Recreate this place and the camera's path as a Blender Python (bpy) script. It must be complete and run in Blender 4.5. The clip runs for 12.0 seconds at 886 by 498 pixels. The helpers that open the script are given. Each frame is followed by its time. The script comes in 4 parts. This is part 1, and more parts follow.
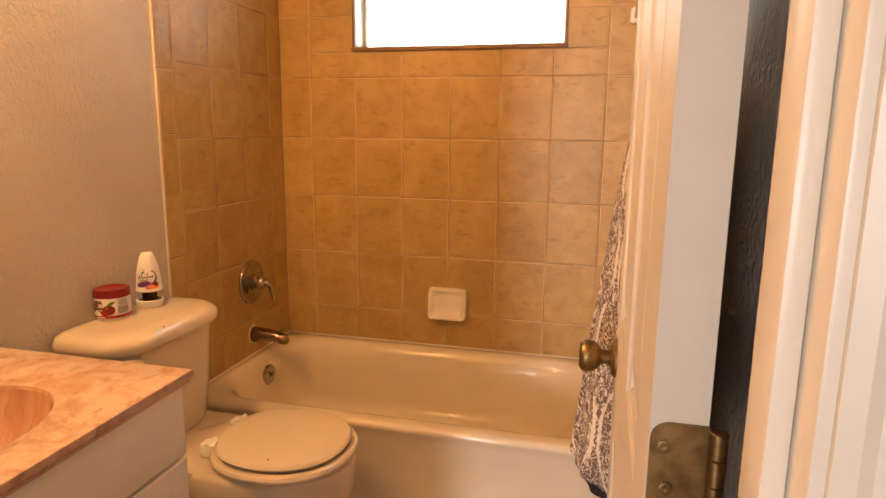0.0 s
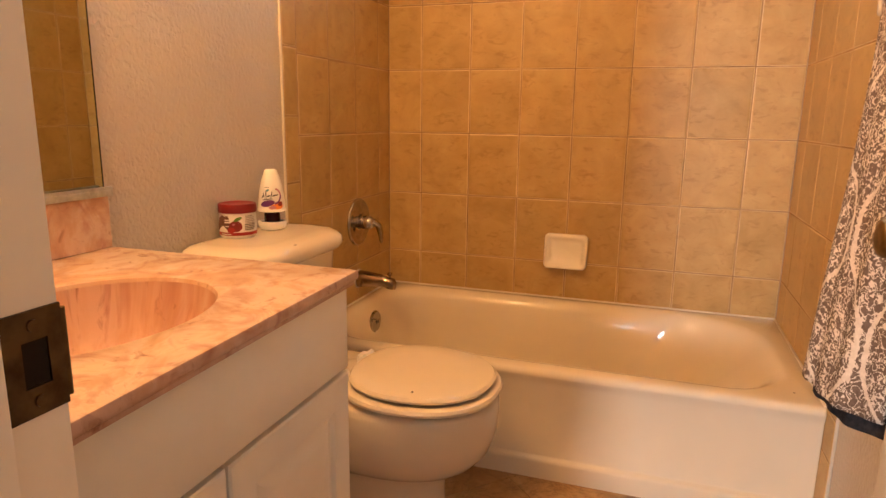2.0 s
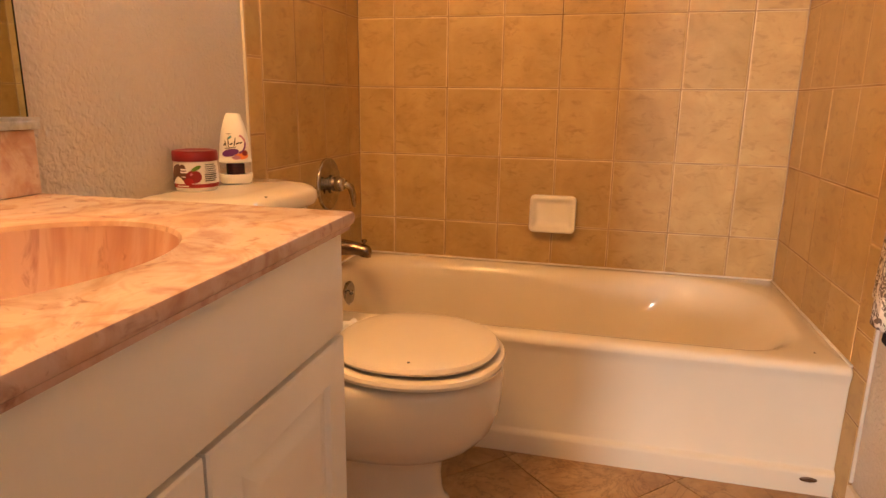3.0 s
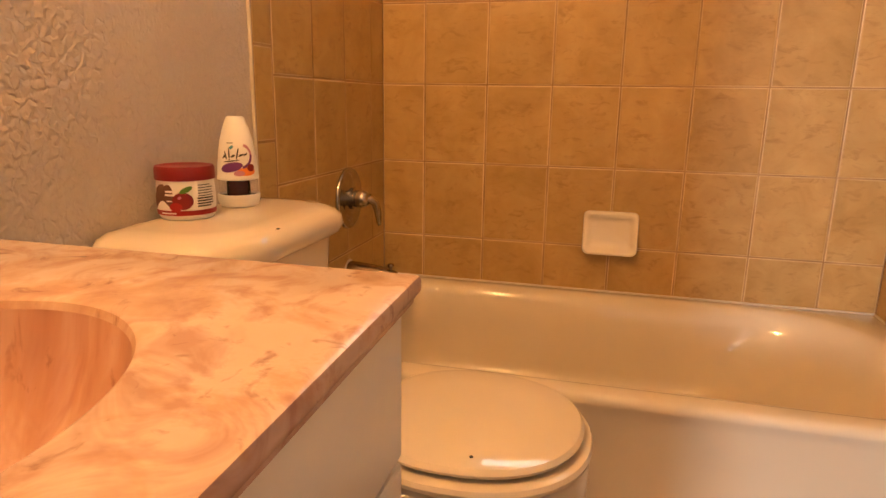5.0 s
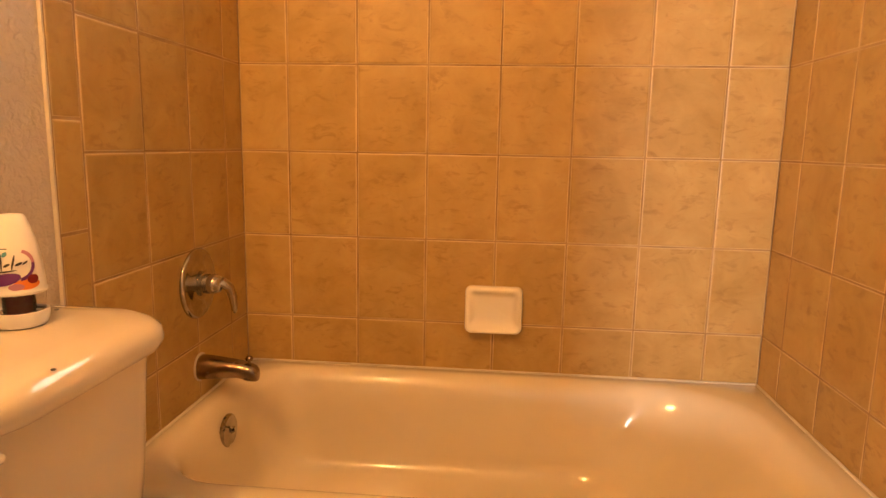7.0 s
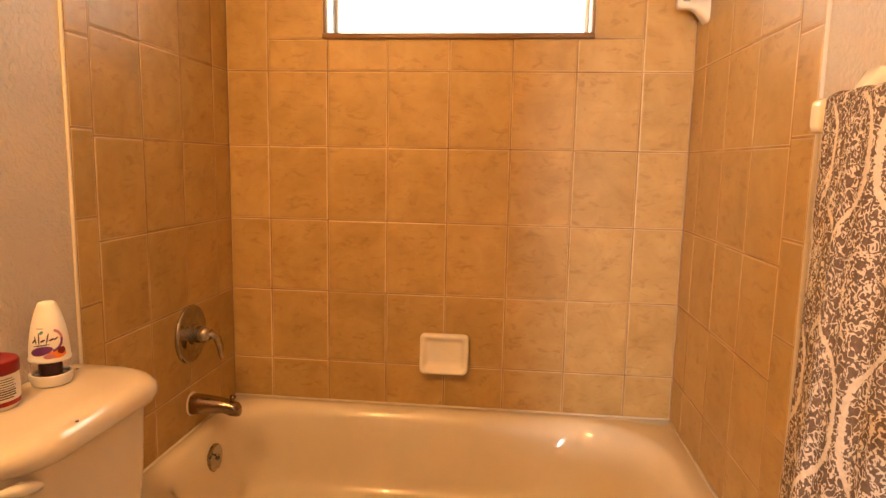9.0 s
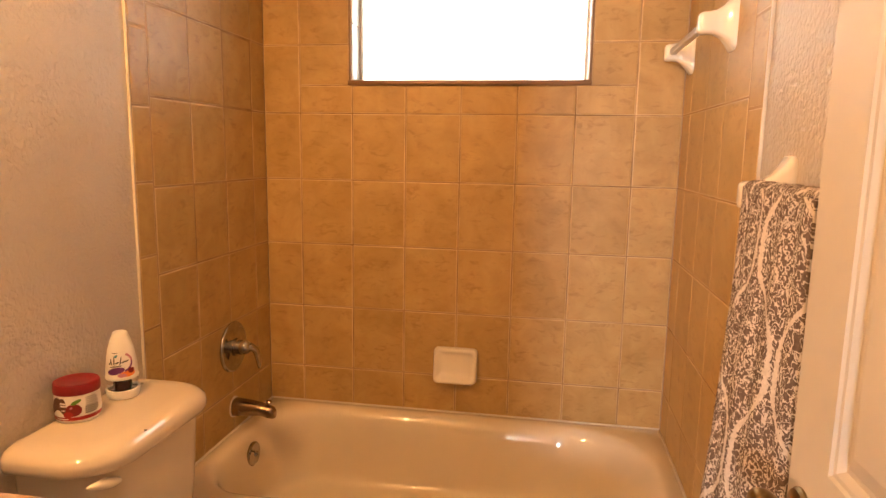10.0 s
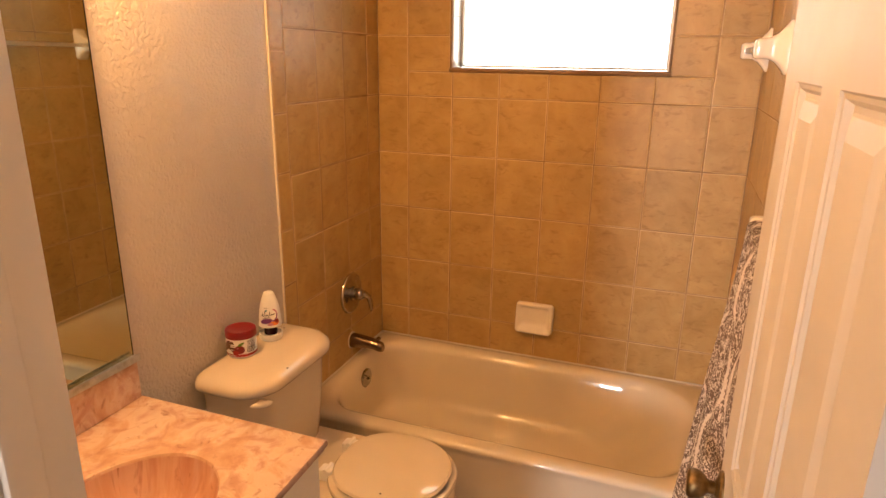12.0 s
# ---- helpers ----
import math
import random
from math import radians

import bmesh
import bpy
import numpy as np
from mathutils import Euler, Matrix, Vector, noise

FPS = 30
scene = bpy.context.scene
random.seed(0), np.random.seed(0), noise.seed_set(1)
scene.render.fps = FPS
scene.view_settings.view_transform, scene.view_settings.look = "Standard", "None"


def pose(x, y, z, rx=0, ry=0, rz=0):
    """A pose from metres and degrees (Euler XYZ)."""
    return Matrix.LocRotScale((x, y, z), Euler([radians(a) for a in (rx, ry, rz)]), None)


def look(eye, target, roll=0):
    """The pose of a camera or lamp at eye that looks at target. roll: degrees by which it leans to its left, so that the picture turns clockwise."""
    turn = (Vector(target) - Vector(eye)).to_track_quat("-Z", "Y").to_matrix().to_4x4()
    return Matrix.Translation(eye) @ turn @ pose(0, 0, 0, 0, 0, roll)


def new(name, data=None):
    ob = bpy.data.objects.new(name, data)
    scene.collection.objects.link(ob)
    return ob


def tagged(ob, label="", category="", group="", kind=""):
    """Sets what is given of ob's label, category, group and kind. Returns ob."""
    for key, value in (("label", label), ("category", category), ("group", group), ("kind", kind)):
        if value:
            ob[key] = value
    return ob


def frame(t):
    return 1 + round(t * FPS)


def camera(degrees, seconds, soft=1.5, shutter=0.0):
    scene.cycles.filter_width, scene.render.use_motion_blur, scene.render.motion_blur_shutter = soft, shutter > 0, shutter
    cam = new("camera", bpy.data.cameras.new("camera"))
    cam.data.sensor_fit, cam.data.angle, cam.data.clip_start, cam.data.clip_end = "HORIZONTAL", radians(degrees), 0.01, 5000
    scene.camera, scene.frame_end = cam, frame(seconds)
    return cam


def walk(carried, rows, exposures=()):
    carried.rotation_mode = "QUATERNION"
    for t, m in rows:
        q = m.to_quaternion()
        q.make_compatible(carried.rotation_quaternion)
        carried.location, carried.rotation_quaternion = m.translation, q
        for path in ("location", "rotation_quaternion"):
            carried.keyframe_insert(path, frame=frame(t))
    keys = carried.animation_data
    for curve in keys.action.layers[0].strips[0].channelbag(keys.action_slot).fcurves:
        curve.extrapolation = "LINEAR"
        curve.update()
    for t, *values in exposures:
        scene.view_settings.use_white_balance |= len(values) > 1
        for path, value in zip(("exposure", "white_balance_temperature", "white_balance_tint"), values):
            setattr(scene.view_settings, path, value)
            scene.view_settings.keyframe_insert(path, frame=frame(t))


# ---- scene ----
cam = camera(70.1, 12.0)
PATH = [
    (0, (1.368, -2.537, 1.259), (0.886, -0.631, 0.889), 0.6),
    (0.5, (1.297, -2.533, 1.21), (0.7, -0.66, 0.845), 0.6),
    (1, (1.228, -2.512, 1.149), (0.593, -0.651, 0.787), 0.6),
    (1.5, (1.139, -2.479, 1.084), (0.499, -0.62, 0.717), 0.7),
    (2, (1.057, -2.46, 1.037), (0.441, -0.601, 0.631), 0.8),
    (2.3, (1.021, -2.437, 1.006), (0.488, -0.561, 0.563), 0.9),
    (2.5, (0.996, -2.412, 0.98), (0.468, -0.538, 0.523), 0.9),
    (3, (0.916, -2.32, 0.928), (0.445, -0.431, 0.473), 0.8),
    (5, (0.73, -2.011, 0.928), (0.243, -0.126, 0.47), 0.9),
    (5.5, (0.693, -1.948, 0.944), (0.2, -0.063, 0.494), 0.9),
    (6, (0.679, -1.892, 0.963), (0.179, -0.002, 0.543), 0.9),
    (6.3, (0.695, -1.856, 0.977), (0.208, 0.046, 0.595), 1),
    (6.5, (0.714, -1.835, 0.987), (0.333, 0.096, 0.63), 1.0),
    (6.7, (0.733, -1.820, 0.996), (0.463, 0.132, 0.655), 1),
    (7, (0.766, -1.811, 1.003), (0.584, 0.154, 0.679), 1.1),
    (7.2, (0.793, -1.814, 1.002), (0.646, 0.156, 0.694), 1.0),
    (8.8, (0.933, -2.04, 1.152), (0.814, -0.063, 0.875), 1.1),
    (9, (0.958, -2.09, 1.177), (0.752, -0.118, 0.907), 1.1),
    (9.2, (0.977, -2.142, 1.210), (0.746, -0.174, 0.938), 1.1),
    (9.5, (1.004, -2.212, 1.264), (0.72, -0.251, 0.995), 1.0),
    (9.7, (1.029, -2.249, 1.295), (0.725, -0.292, 1.023), 1),
    (10, (1.073, -2.302, 1.334), (0.752, -0.351, 1.031), 1.0),
    (10.2, (1.099, -2.342, 1.359), (0.732, -0.406, 1.018), 1),
    (10.5, (1.135, -2.4, 1.399), (0.563, -0.538, 0.943), 0.9),
    (11, (1.191, -2.462, 1.471), (0.544, -0.639, 0.962), 0.8),
    (11.5, (1.239, -2.524, 1.544), (0.585, -0.722, 0.974), 0.9),
    (12, (1.26, -2.581, 1.629), (0.6, -0.784, 1.049), 0.8),
]
EXPOSURES = [(0, 0.06, 6800, 10), (1.5, 0.15, 6500, 10), (2.5, 0.28, 6500, 10), (5, 0.14, 6700, 10), (5.5, 0.08, 6800, 10), (6.5, 0.28, 7100, 10), (7, 0.34, 7700, 10), (9, 0.3, 7100, 10), (9.5, 0.2, 6700, 10), (10.5, 0.08, 6550, 10), (12, 0.0, 6600, 10)]
walk(cam, [(t, look(eye, target, roll)) for t, eye, target, roll in PATH], EXPOSURES)

# ---------------------------------------------------------------- light
world = bpy.data.worlds.new("sky")
scene.world = world
world.use_nodes = True
sky = world.node_tree.nodes.new("ShaderNodeTexSky")
sky.sky_type, sky.sun_disc = "NISHITA", False
sky.sun_elevation, sky.sun_rotation = radians(42), radians(200)
world.node_tree.links.new(sky.outputs[0], world.node_tree.nodes["Background"].inputs[0])
world.node_tree.nodes["Background"].inputs[1].default_value = 0.1

BULB_STRENGTH = 285.0
BULB_COLOUR = (1.0, 0.51, 0.18)
WINDOW_GLOW = 4.4
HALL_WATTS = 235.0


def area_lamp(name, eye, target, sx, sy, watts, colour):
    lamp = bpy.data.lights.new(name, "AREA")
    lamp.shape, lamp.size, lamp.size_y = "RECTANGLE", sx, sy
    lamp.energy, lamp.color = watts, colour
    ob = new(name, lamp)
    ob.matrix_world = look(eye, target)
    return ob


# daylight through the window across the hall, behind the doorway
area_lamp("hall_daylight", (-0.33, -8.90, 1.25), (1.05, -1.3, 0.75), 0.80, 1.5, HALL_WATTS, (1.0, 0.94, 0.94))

# ---------------------------------------------------------------- materials


class Mat:
    """A small builder of node materials."""

    def __init__(self, name, colour=(0.8, 0.8, 0.8), rough=0.5, metal=0.0, coat=0.0, spec=0.5):
        self.m = bpy.data.materials.new(name)
        self.m.use_nodes = True
        self.t = self.m.node_tree
        self.b = self.t.nodes["Principled BSDF"]
        self.b.inputs["Base Color"].default_value = (*colour, 1)
        self.b.inputs["Roughness"].default_value = rough
        self.b.inputs["Metallic"].default_value = metal
        self.b.inputs["Coat Weight"].default_value = coat
        self.b.inputs["Specular IOR Level"].default_value = spec
        self.vec = None

    def node(self, kind, **values):
        n = self.t.nodes.new(kind)
        for k, v in values.items():
            n.inputs[k.replace("_", " ")].default_value = v
        return n

    def link(self, a, b):
        self.t.links.new(a, b)

    def coords(self, scale=(1, 1, 1), rot=(0, 0, 0), offset=False):
        c = self.node("ShaderNodeTexCoord")
        geo = self.node("ShaderNodeNewGeometry")
        m = self.node("ShaderNodeMapping")
        m.inputs["Scale"].default_value, m.inputs["Rotation"].default_value = scale, rot
        self.link(geo.outputs["Position"], m.inputs["Vector"])
        out = m.outputs[0]
        if offset:
            info = self.node("ShaderNodeObjectInfo")
            mul = self.node("ShaderNodeVectorMath")
            mul.operation = "MULTIPLY_ADD"
            mul.inputs[1].default_value = (37.0, 53.0, 71.0)
            self.link(info.outputs["Random"], mul.inputs[0])
            self.link(out, mul.inputs[2])
            out = mul.outputs[0]
        return out

    def noise(self, scale, detail=4.0, rough=0.55, vec=None, distort=0.0):
        n = self.node("ShaderNodeTexNoise", Scale=scale, Detail=detail, Roughness=rough, Distortion=distort)
        self.link(vec if vec else self.coords(), n.inputs["Vector"])
        return n.outputs["Fac"]

    def ramp(self, fac, stops):
        r = self.node("ShaderNodeValToRGB")
        e = r.color_ramp.elements
        while len(e) < len(stops):
            e.new(0.5)
        for i, (p, c) in enumerate(stops):
            e[i].position = p
            e[i].color = (*c, 1) if len(c) == 3 else c
        self.link(fac, r.inputs[0])
        return r.outputs[0]

    def mix(self, fac, a, b, how="MIX"):
        m = self.node("ShaderNodeMix")
        m.data_type, m.blend_type = "RGBA", how
        for v, i in ((fac, 0), (a, 6), (b, 7)):
            if isinstance(v, (int, float)):
                m.inputs[i].default_value = v
            elif isinstance(v, tuple):
                m.inputs[i].default_value = (*v, 1)
            else:
                self.link(v, m.inputs[i])
        return m.outputs[2]

    def colour(self, out):
        self.link(out, self.b.inputs["Base Color"])

    def rough_from(self, fac, lo, hi):
        m = self.node("ShaderNodeMapRange")
        m.inputs["To Min"].default_value, m.inputs["To Max"].default_value = lo, hi
        self.link(fac, m.inputs["Value"])
        self.link(m.outputs[0], self.b.inputs["Roughness"])

    def bump(self, fac, strength, distance=0.002, after=None):
        b = self.node("ShaderNodeBump", Strength=strength, Distance=distance)
        self.link(fac, b.inputs["Height"])
        if after:
            self.link(after, b.inputs["Normal"])
        self.link(b.outputs[0], self.b.inputs["Normal"])
        return b.outputs[0]


def make_tile():
    """Tan glaze with cloudy tone and small chiselled dents that run aslant."""
    k = Mat("glazed_tan_tile", rough=0.4, spec=0.42)
    v = k.coords(offset=True)
    slant = k.coords((1.0, 1.0, 2.1), (0.3, -0.3, 0.0), offset=True)
    cloud = k.noise(9, 5, 0.6, v, 0.6)
    fleck = k.noise(21, 5, 0.62, slant, 0.9)
    patch = k.noise(13, 3, 0.5, v, 0.4)
    base = k.ramp(cloud, [(0.28, (0.400, 0.258, 0.092)), (0.5, (0.468, 0.312, 0.122)), (0.74, (0.535, 0.368, 0.156))])
    mark = k.ramp(fleck, [(0.53, (0, 0, 0)), (0.63, (0.42, 0.42, 0.42)), (0.74, (0.75, 0.75, 0.75))])
    dents = k.mix(1.0, mark, k.ramp(patch, [(0.36, (0.12, 0.12, 0.12)), (0.58, (1, 1, 1))]), "MULTIPLY")
    # dark flecks in the glaze, which also paint shade into the embossed dents
    worn = k.mix(dents, base, (0.29, 0.168, 0.060))
    info = k.node("ShaderNodeObjectInfo")
    tone = k.ramp(info.outputs["Random"], [(0, (0.94, 0.93, 0.91)), (1, (1.05, 1.05, 1.06))])
    k.colour(k.mix(1.0, worn, tone, "MULTIPLY"))
    k.rough_from(cloud, 0.35, 0.45)
    nb = k.bump(dents, -0.55, 0.0022)
    nb = k.bump(k.noise(14, 1, 0.4, v), 0.14, 0.004, nb)
    k.bump(k.noise(120, 2, 0.5, v), 0.08, 0.001, nb)
    return k.m


def make_grout():
    k = Mat("sanded_tan_grout", rough=0.85)
    n = k.noise(5, 5, 0.65)
    k.colour(k.ramp(n, [(0.32, (0.24, 0.145, 0.066)), (0.5, (0.38, 0.25, 0.125)), (0.68, (0.52, 0.37, 0.205))]))
    k.bump(k.noise(400, 2), 0.3, 0.001)
    return k.m


def make_tile_edge():
    # the rim of each tile is paler than its face
    k = Mat("pale_tile_edge", rough=0.4, spec=0.6)
    k.colour(k.ramp(k.noise(4, 4, 0.6), [(0.36, (0.50, 0.345, 0.155)), (0.62, (0.66, 0.50, 0.285))]))
    return k.m


def make_wall_paint():
    """Grey satin paint over trowelled knockdown: flat islands, some bare patches."""
    k = Mat("grey_knockdown_paint", rough=0.42)
    v = k.coords()
    n = k.noise(3, 3, 0.5)
    k.colour(k.ramp(n, [(0.3, (0.52, 0.462, 0.415)), (0.7, (0.58, 0.522, 0.470))]))
    blobs = k.ramp(k.noise(88, 1, 0.35, v, 0.5), [(0.33, (0, 0, 0)), (0.5, (0.55, 0.55, 0.55)), (0.67, (1, 1, 1))])
    where = k.ramp(k.noise(5, 2, 0.5, v), [(0.34, (0.6, 0.6, 0.6)), (0.60, (1, 1, 1))])
    nb = k.bump(k.mix(1.0, blobs, where, "MULTIPLY"), 0.68, 0.0032)
    nb = k.bump(k.noise(130, 2, 0.5, v, 0.3), 0.12, 0.0016, nb)
    k.bump(k.noise(260, 2, 0.5, v), 0.15, 0.0012, nb)
    return k.m


def make_ceiling():
    k = Mat("white_textured_ceiling", rough=0.8)
    k.colour(k.ramp(k.noise(4, 3), [(0.3, (0.60, 0.59, 0.57)), (0.7, (0.67, 0.66, 0.64))]))
    k.bump(k.noise(90, 3), 0.5, 0.003)
    return k.m


def make_marble(name, stretch, tone=(1.0, 1.0, 1.0)):
    k = Mat(name, rough=0.2)
    v = k.coords((1, 1, stretch))
    swirl = k.noise(6.5, 5, 0.6, v, 1.6)
    patch = k.noise(11, 4, 0.58, v, 2.0)
    dark = k.noise(24, 4, 0.6, v, 1.6)
    base = k.ramp(swirl, [(0.28, (0.48, 0.29, 0.20)), (0.42, (0.59, 0.40, 0.28)), (0.52, (0.66, 0.505, 0.40)), (0.64, (0.64, 0.475, 0.37)), (0.78, (0.56, 0.37, 0.26))])
    rose = k.mix(k.ramp(patch, [(0.50, (0, 0, 0)), (0.68, (0.8, 0.8, 0.8))]), base, (0.46, 0.262, 0.20))
    veined = k.mix(k.ramp(dark, [(0.60, (0, 0, 0)), (0.74, (0.8, 0.8, 0.8))]), rose, (0.27, 0.135, 0.108))
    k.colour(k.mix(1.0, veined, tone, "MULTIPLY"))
    k.rough_from(swirl, 0.16, 0.30)
    return k.m


def make_porcelain(name, lo, hi, coat=0.4):
    k = Mat(name, rough=0.12, coat=coat)
    n = k.noise(3, 3)
    k.colour(k.ramp(n, [(0.3, lo), (0.7, hi)]))
    k.rough_from(k.noise(6, 4), 0.05, 0.15)
    k.bump(k.noise(9, 2), 0.04, 0.003)
    return k.m


def make_paint(name, lo, hi, rough=0.35):
    k = Mat(name, rough=rough)
    k.colour(k.ramp(k.noise(5, 4), [(0.3, lo), (0.7, hi)]))
    k.rough_from(k.noise(18, 4), rough - 0.07, rough + 0.1)
    k.bump(k.noise(70, 3), 0.08, 0.0015)
    return k.m


def make_metal(name, colour, dark, rough):
    k = Mat(name, metal=1.0)
    k.colour(k.ramp(k.noise(45, 4), [(0.35, dark), (0.6, colour)]))
    k.rough_from(k.noise(80, 3), rough * 0.7, rough * 1.5)
    return k.m


def make_floor_tile():
    k = Mat("brown_stone_floor", rough=0.4)
    v = k.coords(offset=True)
    cloud = k.noise(6, 6, 0.65, v, 1.0)
    vein = k.noise(7, 7, 0.68, v, 0.9)
    stain = k.noise(21, 5, 0.65, v, 0.4)
    base = k.ramp(cloud, [(0.3, (0.25, 0.135, 0.06)), (0.5, (0.37, 0.225, 0.108)), (0.7, (0.48, 0.33, 0.185))])
    worn = k.mix(k.ramp(stain, [(0.5, (0, 0, 0)), (0.72, (0.6, 0.6, 0.6))]), base, (0.19, 0.095, 0.04))
    k.colour(k.mix(k.ramp(vein, [(0.480, (0, 0, 0)), (0.497, (0.5, 0.5, 0.5)), (0.503, (0.5, 0.5, 0.5)), (0.520, (0, 0, 0))]), worn, (0.13, 0.065, 0.03)))
    k.rough_from(cloud, 0.3, 0.5)
    k.bump(k.noise(30, 4, 0.6, v), 0.15, 0.002)
    return k.m


def make_towel():
    """Dark taupe terry with a pale damask of scrolls and long wavy stems."""
    k = Mat("damask_terry", rough=0.95, spec=0.1)
    uv = k.node("ShaderNodeUVMap")
    sep = k.node("ShaderNodeSeparateXYZ")
    k.link(uv.outputs[0], sep.inputs[0])

    def math_node(how, a, b=None):
        n = k.node("ShaderNodeMath")
        n.operation = how
        for i, v in enumerate((a, b)):
            if v is None:
                continue
            if isinstance(v, (int, float)):
                n.inputs[i].default_value = v
            else:
                k.link(v, n.inputs[i])
        return n.outputs[0]

    x, y = sep.outputs[0], sep.outputs[1]
    # stems that swing towards one neighbour, then the other, and touch
    pitch, drop = 0.082, 0.33
    turnrate = 2 * math.pi / drop
    ragged = math_node("MULTIPLY", math_node("SUBTRACT", k.noise(150, 2, 0.5, uv.outputs[0]), 0.5), 0.011)

    def stem(i):
        ph = math_node("ADD", math_node("MULTIPLY", y, turnrate), i * math.pi)
        s = math_node("ADD", math_node("SINE", ph), math_node("MULTIPLY", math_node("SINE", math_node("MULTIPLY", ph, 3.0)), 0.12))
        d = math_node("ADD", math_node("SUBTRACT", x, i * pitch - 0.010), math_node("ADD", math_node("MULTIPLY", s, 0.0375), ragged))
        return math_node("LESS_THAN", math_node("ABSOLUTE", d), 0.0047)

    stems = None
    for i in range(7):
        s = stem(i)
        stems = s if stems is None else math_node("MAXIMUM", stems, s)

    # drop-shaped rosettes in the middle of each cell
    def rosette(cx, cy):
        dx = math_node("WRAP", math_node("SUBTRACT", x, cx), pitch)
        dx.node.inputs[2].default_value = -pitch
        dy = math_node("WRAP", math_node("SUBTRACT", y, cy), drop / 2)
        dy.node.inputs[2].default_value = -drop / 2
        a, b = math_node("DIVIDE", dx, 0.032), math_node("DIVIDE", dy, 0.058)
        return math_node("SQRT", math_node("ADD", math_node("MULTIPLY", a, a), math_node("MULTIPLY", b, b)))

    far = math_node("MINIMUM", rosette(pitch / 2 - 0.010, drop / 4), rosette(pitch * 1.5 - 0.010, -drop / 4))
    wobble = math_node("MULTIPLY", math_node("SUBTRACT", k.noise(120, 2, 0.5, uv.outputs[0]), 0.5), 1.1)
    far = math_node("ADD", far, wobble)
    ring = math_node("GREATER_THAN", math_node("SINE", math_node("MULTIPLY", far, 19.0)), 0.35)
    inside = math_node("LESS_THAN", far, 0.85)
    w = k.node("ShaderNodeVectorMath")
    w.operation = "MULTIPLY"
    w.inputs[1].default_value = (1.0, 0.85, 1.0)
    k.link(uv.outputs[0], w.inputs[0])
    nz = k.noise(96, 1.0, 0.4, w.outputs[0], 1.0)
    scroll = math_node("LESS_THAN", math_node("ABSOLUTE", math_node("SUBTRACT", nz, 0.5)), 0.042)
    vor = k.node("ShaderNodeTexVoronoi", Scale=115.0)
    k.link(w.outputs[0], vor.inputs["Vector"])
    dots = math_node("LESS_THAN", vor.outputs["Distance"], 0.16)
    fill = math_node("MAXIMUM", scroll, dots)
    fill = math_node("ADD", math_node("MULTIPLY", fill, math_node("SUBTRACT", 1.0, inside)), math_node("MULTIPLY", ring, inside))
    pale = math_node("MAXIMUM", stems, fill)
    shade = k.noise(140, 2)
    dark = k.ramp(shade, [(0.3, (0.125, 0.090, 0.073)), (0.7, (0.185, 0.138, 0.115))])
    light = k.ramp(shade, [(0.3, (0.60, 0.53, 0.47)), (0.7, (0.72, 0.65, 0.59))])
    k.colour(k.mix(pale, dark, light))
    nb = k.bump(pale, 0.4, 0.002)
    k.bump(k.noise(900, 2), 0.6, 0.002, nb)
    return k.m


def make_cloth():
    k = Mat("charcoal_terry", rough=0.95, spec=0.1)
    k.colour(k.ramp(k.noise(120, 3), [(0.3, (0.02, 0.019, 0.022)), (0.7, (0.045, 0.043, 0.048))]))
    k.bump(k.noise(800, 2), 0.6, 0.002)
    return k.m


def glow(name, colour, strength):
    m = bpy.data.materials.new(name)
    m.use_nodes = True
    b = m.node_tree.nodes["Principled BSDF"]
    b.inputs["Base Color"].default_value = (0.8, 0.8, 0.8, 1)
    b.inputs["Emission Color"].default_value = (*colour, 1)
    b.inputs["Emission Strength"].default_value = strength
    return m


def make_glass(name, tint, rough=0.0):
    k = Mat(name, tint, rough)
    k.b.inputs["Transmission Weight"].default_value = 1.0
    k.b.inputs["IOR"].default_value = 1.45
    return k.m


TILE_EDGE = make_tile_edge()
TILE, GROUT, PAINT, CEIL = make_tile(), make_grout(), make_wall_paint(), make_ceiling()
MARBLE = make_marble("cultured_marble", 0.8, (1.0, 0.975, 0.98))
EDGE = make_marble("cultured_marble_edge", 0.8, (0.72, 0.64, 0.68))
BASIN = make_marble("cultured_marble_basin", 0.12, (1.05, 0.94, 0.97))
TUB = make_porcelain("almond_enamel", (0.69, 0.605, 0.475), (0.74, 0.655, 0.525), 0.25)
CHINA = make_porcelain("bone_china", (0.66, 0.57, 0.46), (0.71, 0.62, 0.50))
CERAMIC = make_porcelain("white_ceramic", (0.84, 0.775, 0.68), (0.88, 0.82, 0.73))
SEAT = make_porcelain("bone_seat_plastic", (0.72, 0.63, 0.51), (0.77, 0.68, 0.56))
CABINET = make_paint("white_cabinet_paint", (0.70, 0.67, 0.62), (0.76, 0.73, 0.69), 0.36)
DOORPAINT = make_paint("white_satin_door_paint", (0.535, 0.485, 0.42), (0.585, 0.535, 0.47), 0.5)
TRIM = make_paint("white_trim_paint", (0.70, 0.630, 0.540), (0.76, 0.690, 0.600), 0.35)
CAULK = make_paint("white_caulk", (0.60, 0.54, 0.45), (0.68, 0.62, 0.53), 0.5)
CHROME = make_metal("worn_chrome", (0.44, 0.405, 0.36), (0.36, 0.325, 0.28), 0.075)
DULL = make_metal("tarnished_nickel", (0.31, 0.235, 0.18), (0.285, 0.21, 0.155), 0.22)
BRASS = make_metal("antique_brass", (0.30, 0.20, 0.09), (0.14, 0.09, 0.04), 0.34)
DARKBRASS = make_metal("blackened_brass", (0.10, 0.065, 0.03), (0.05, 0.03, 0.015), 0.45)
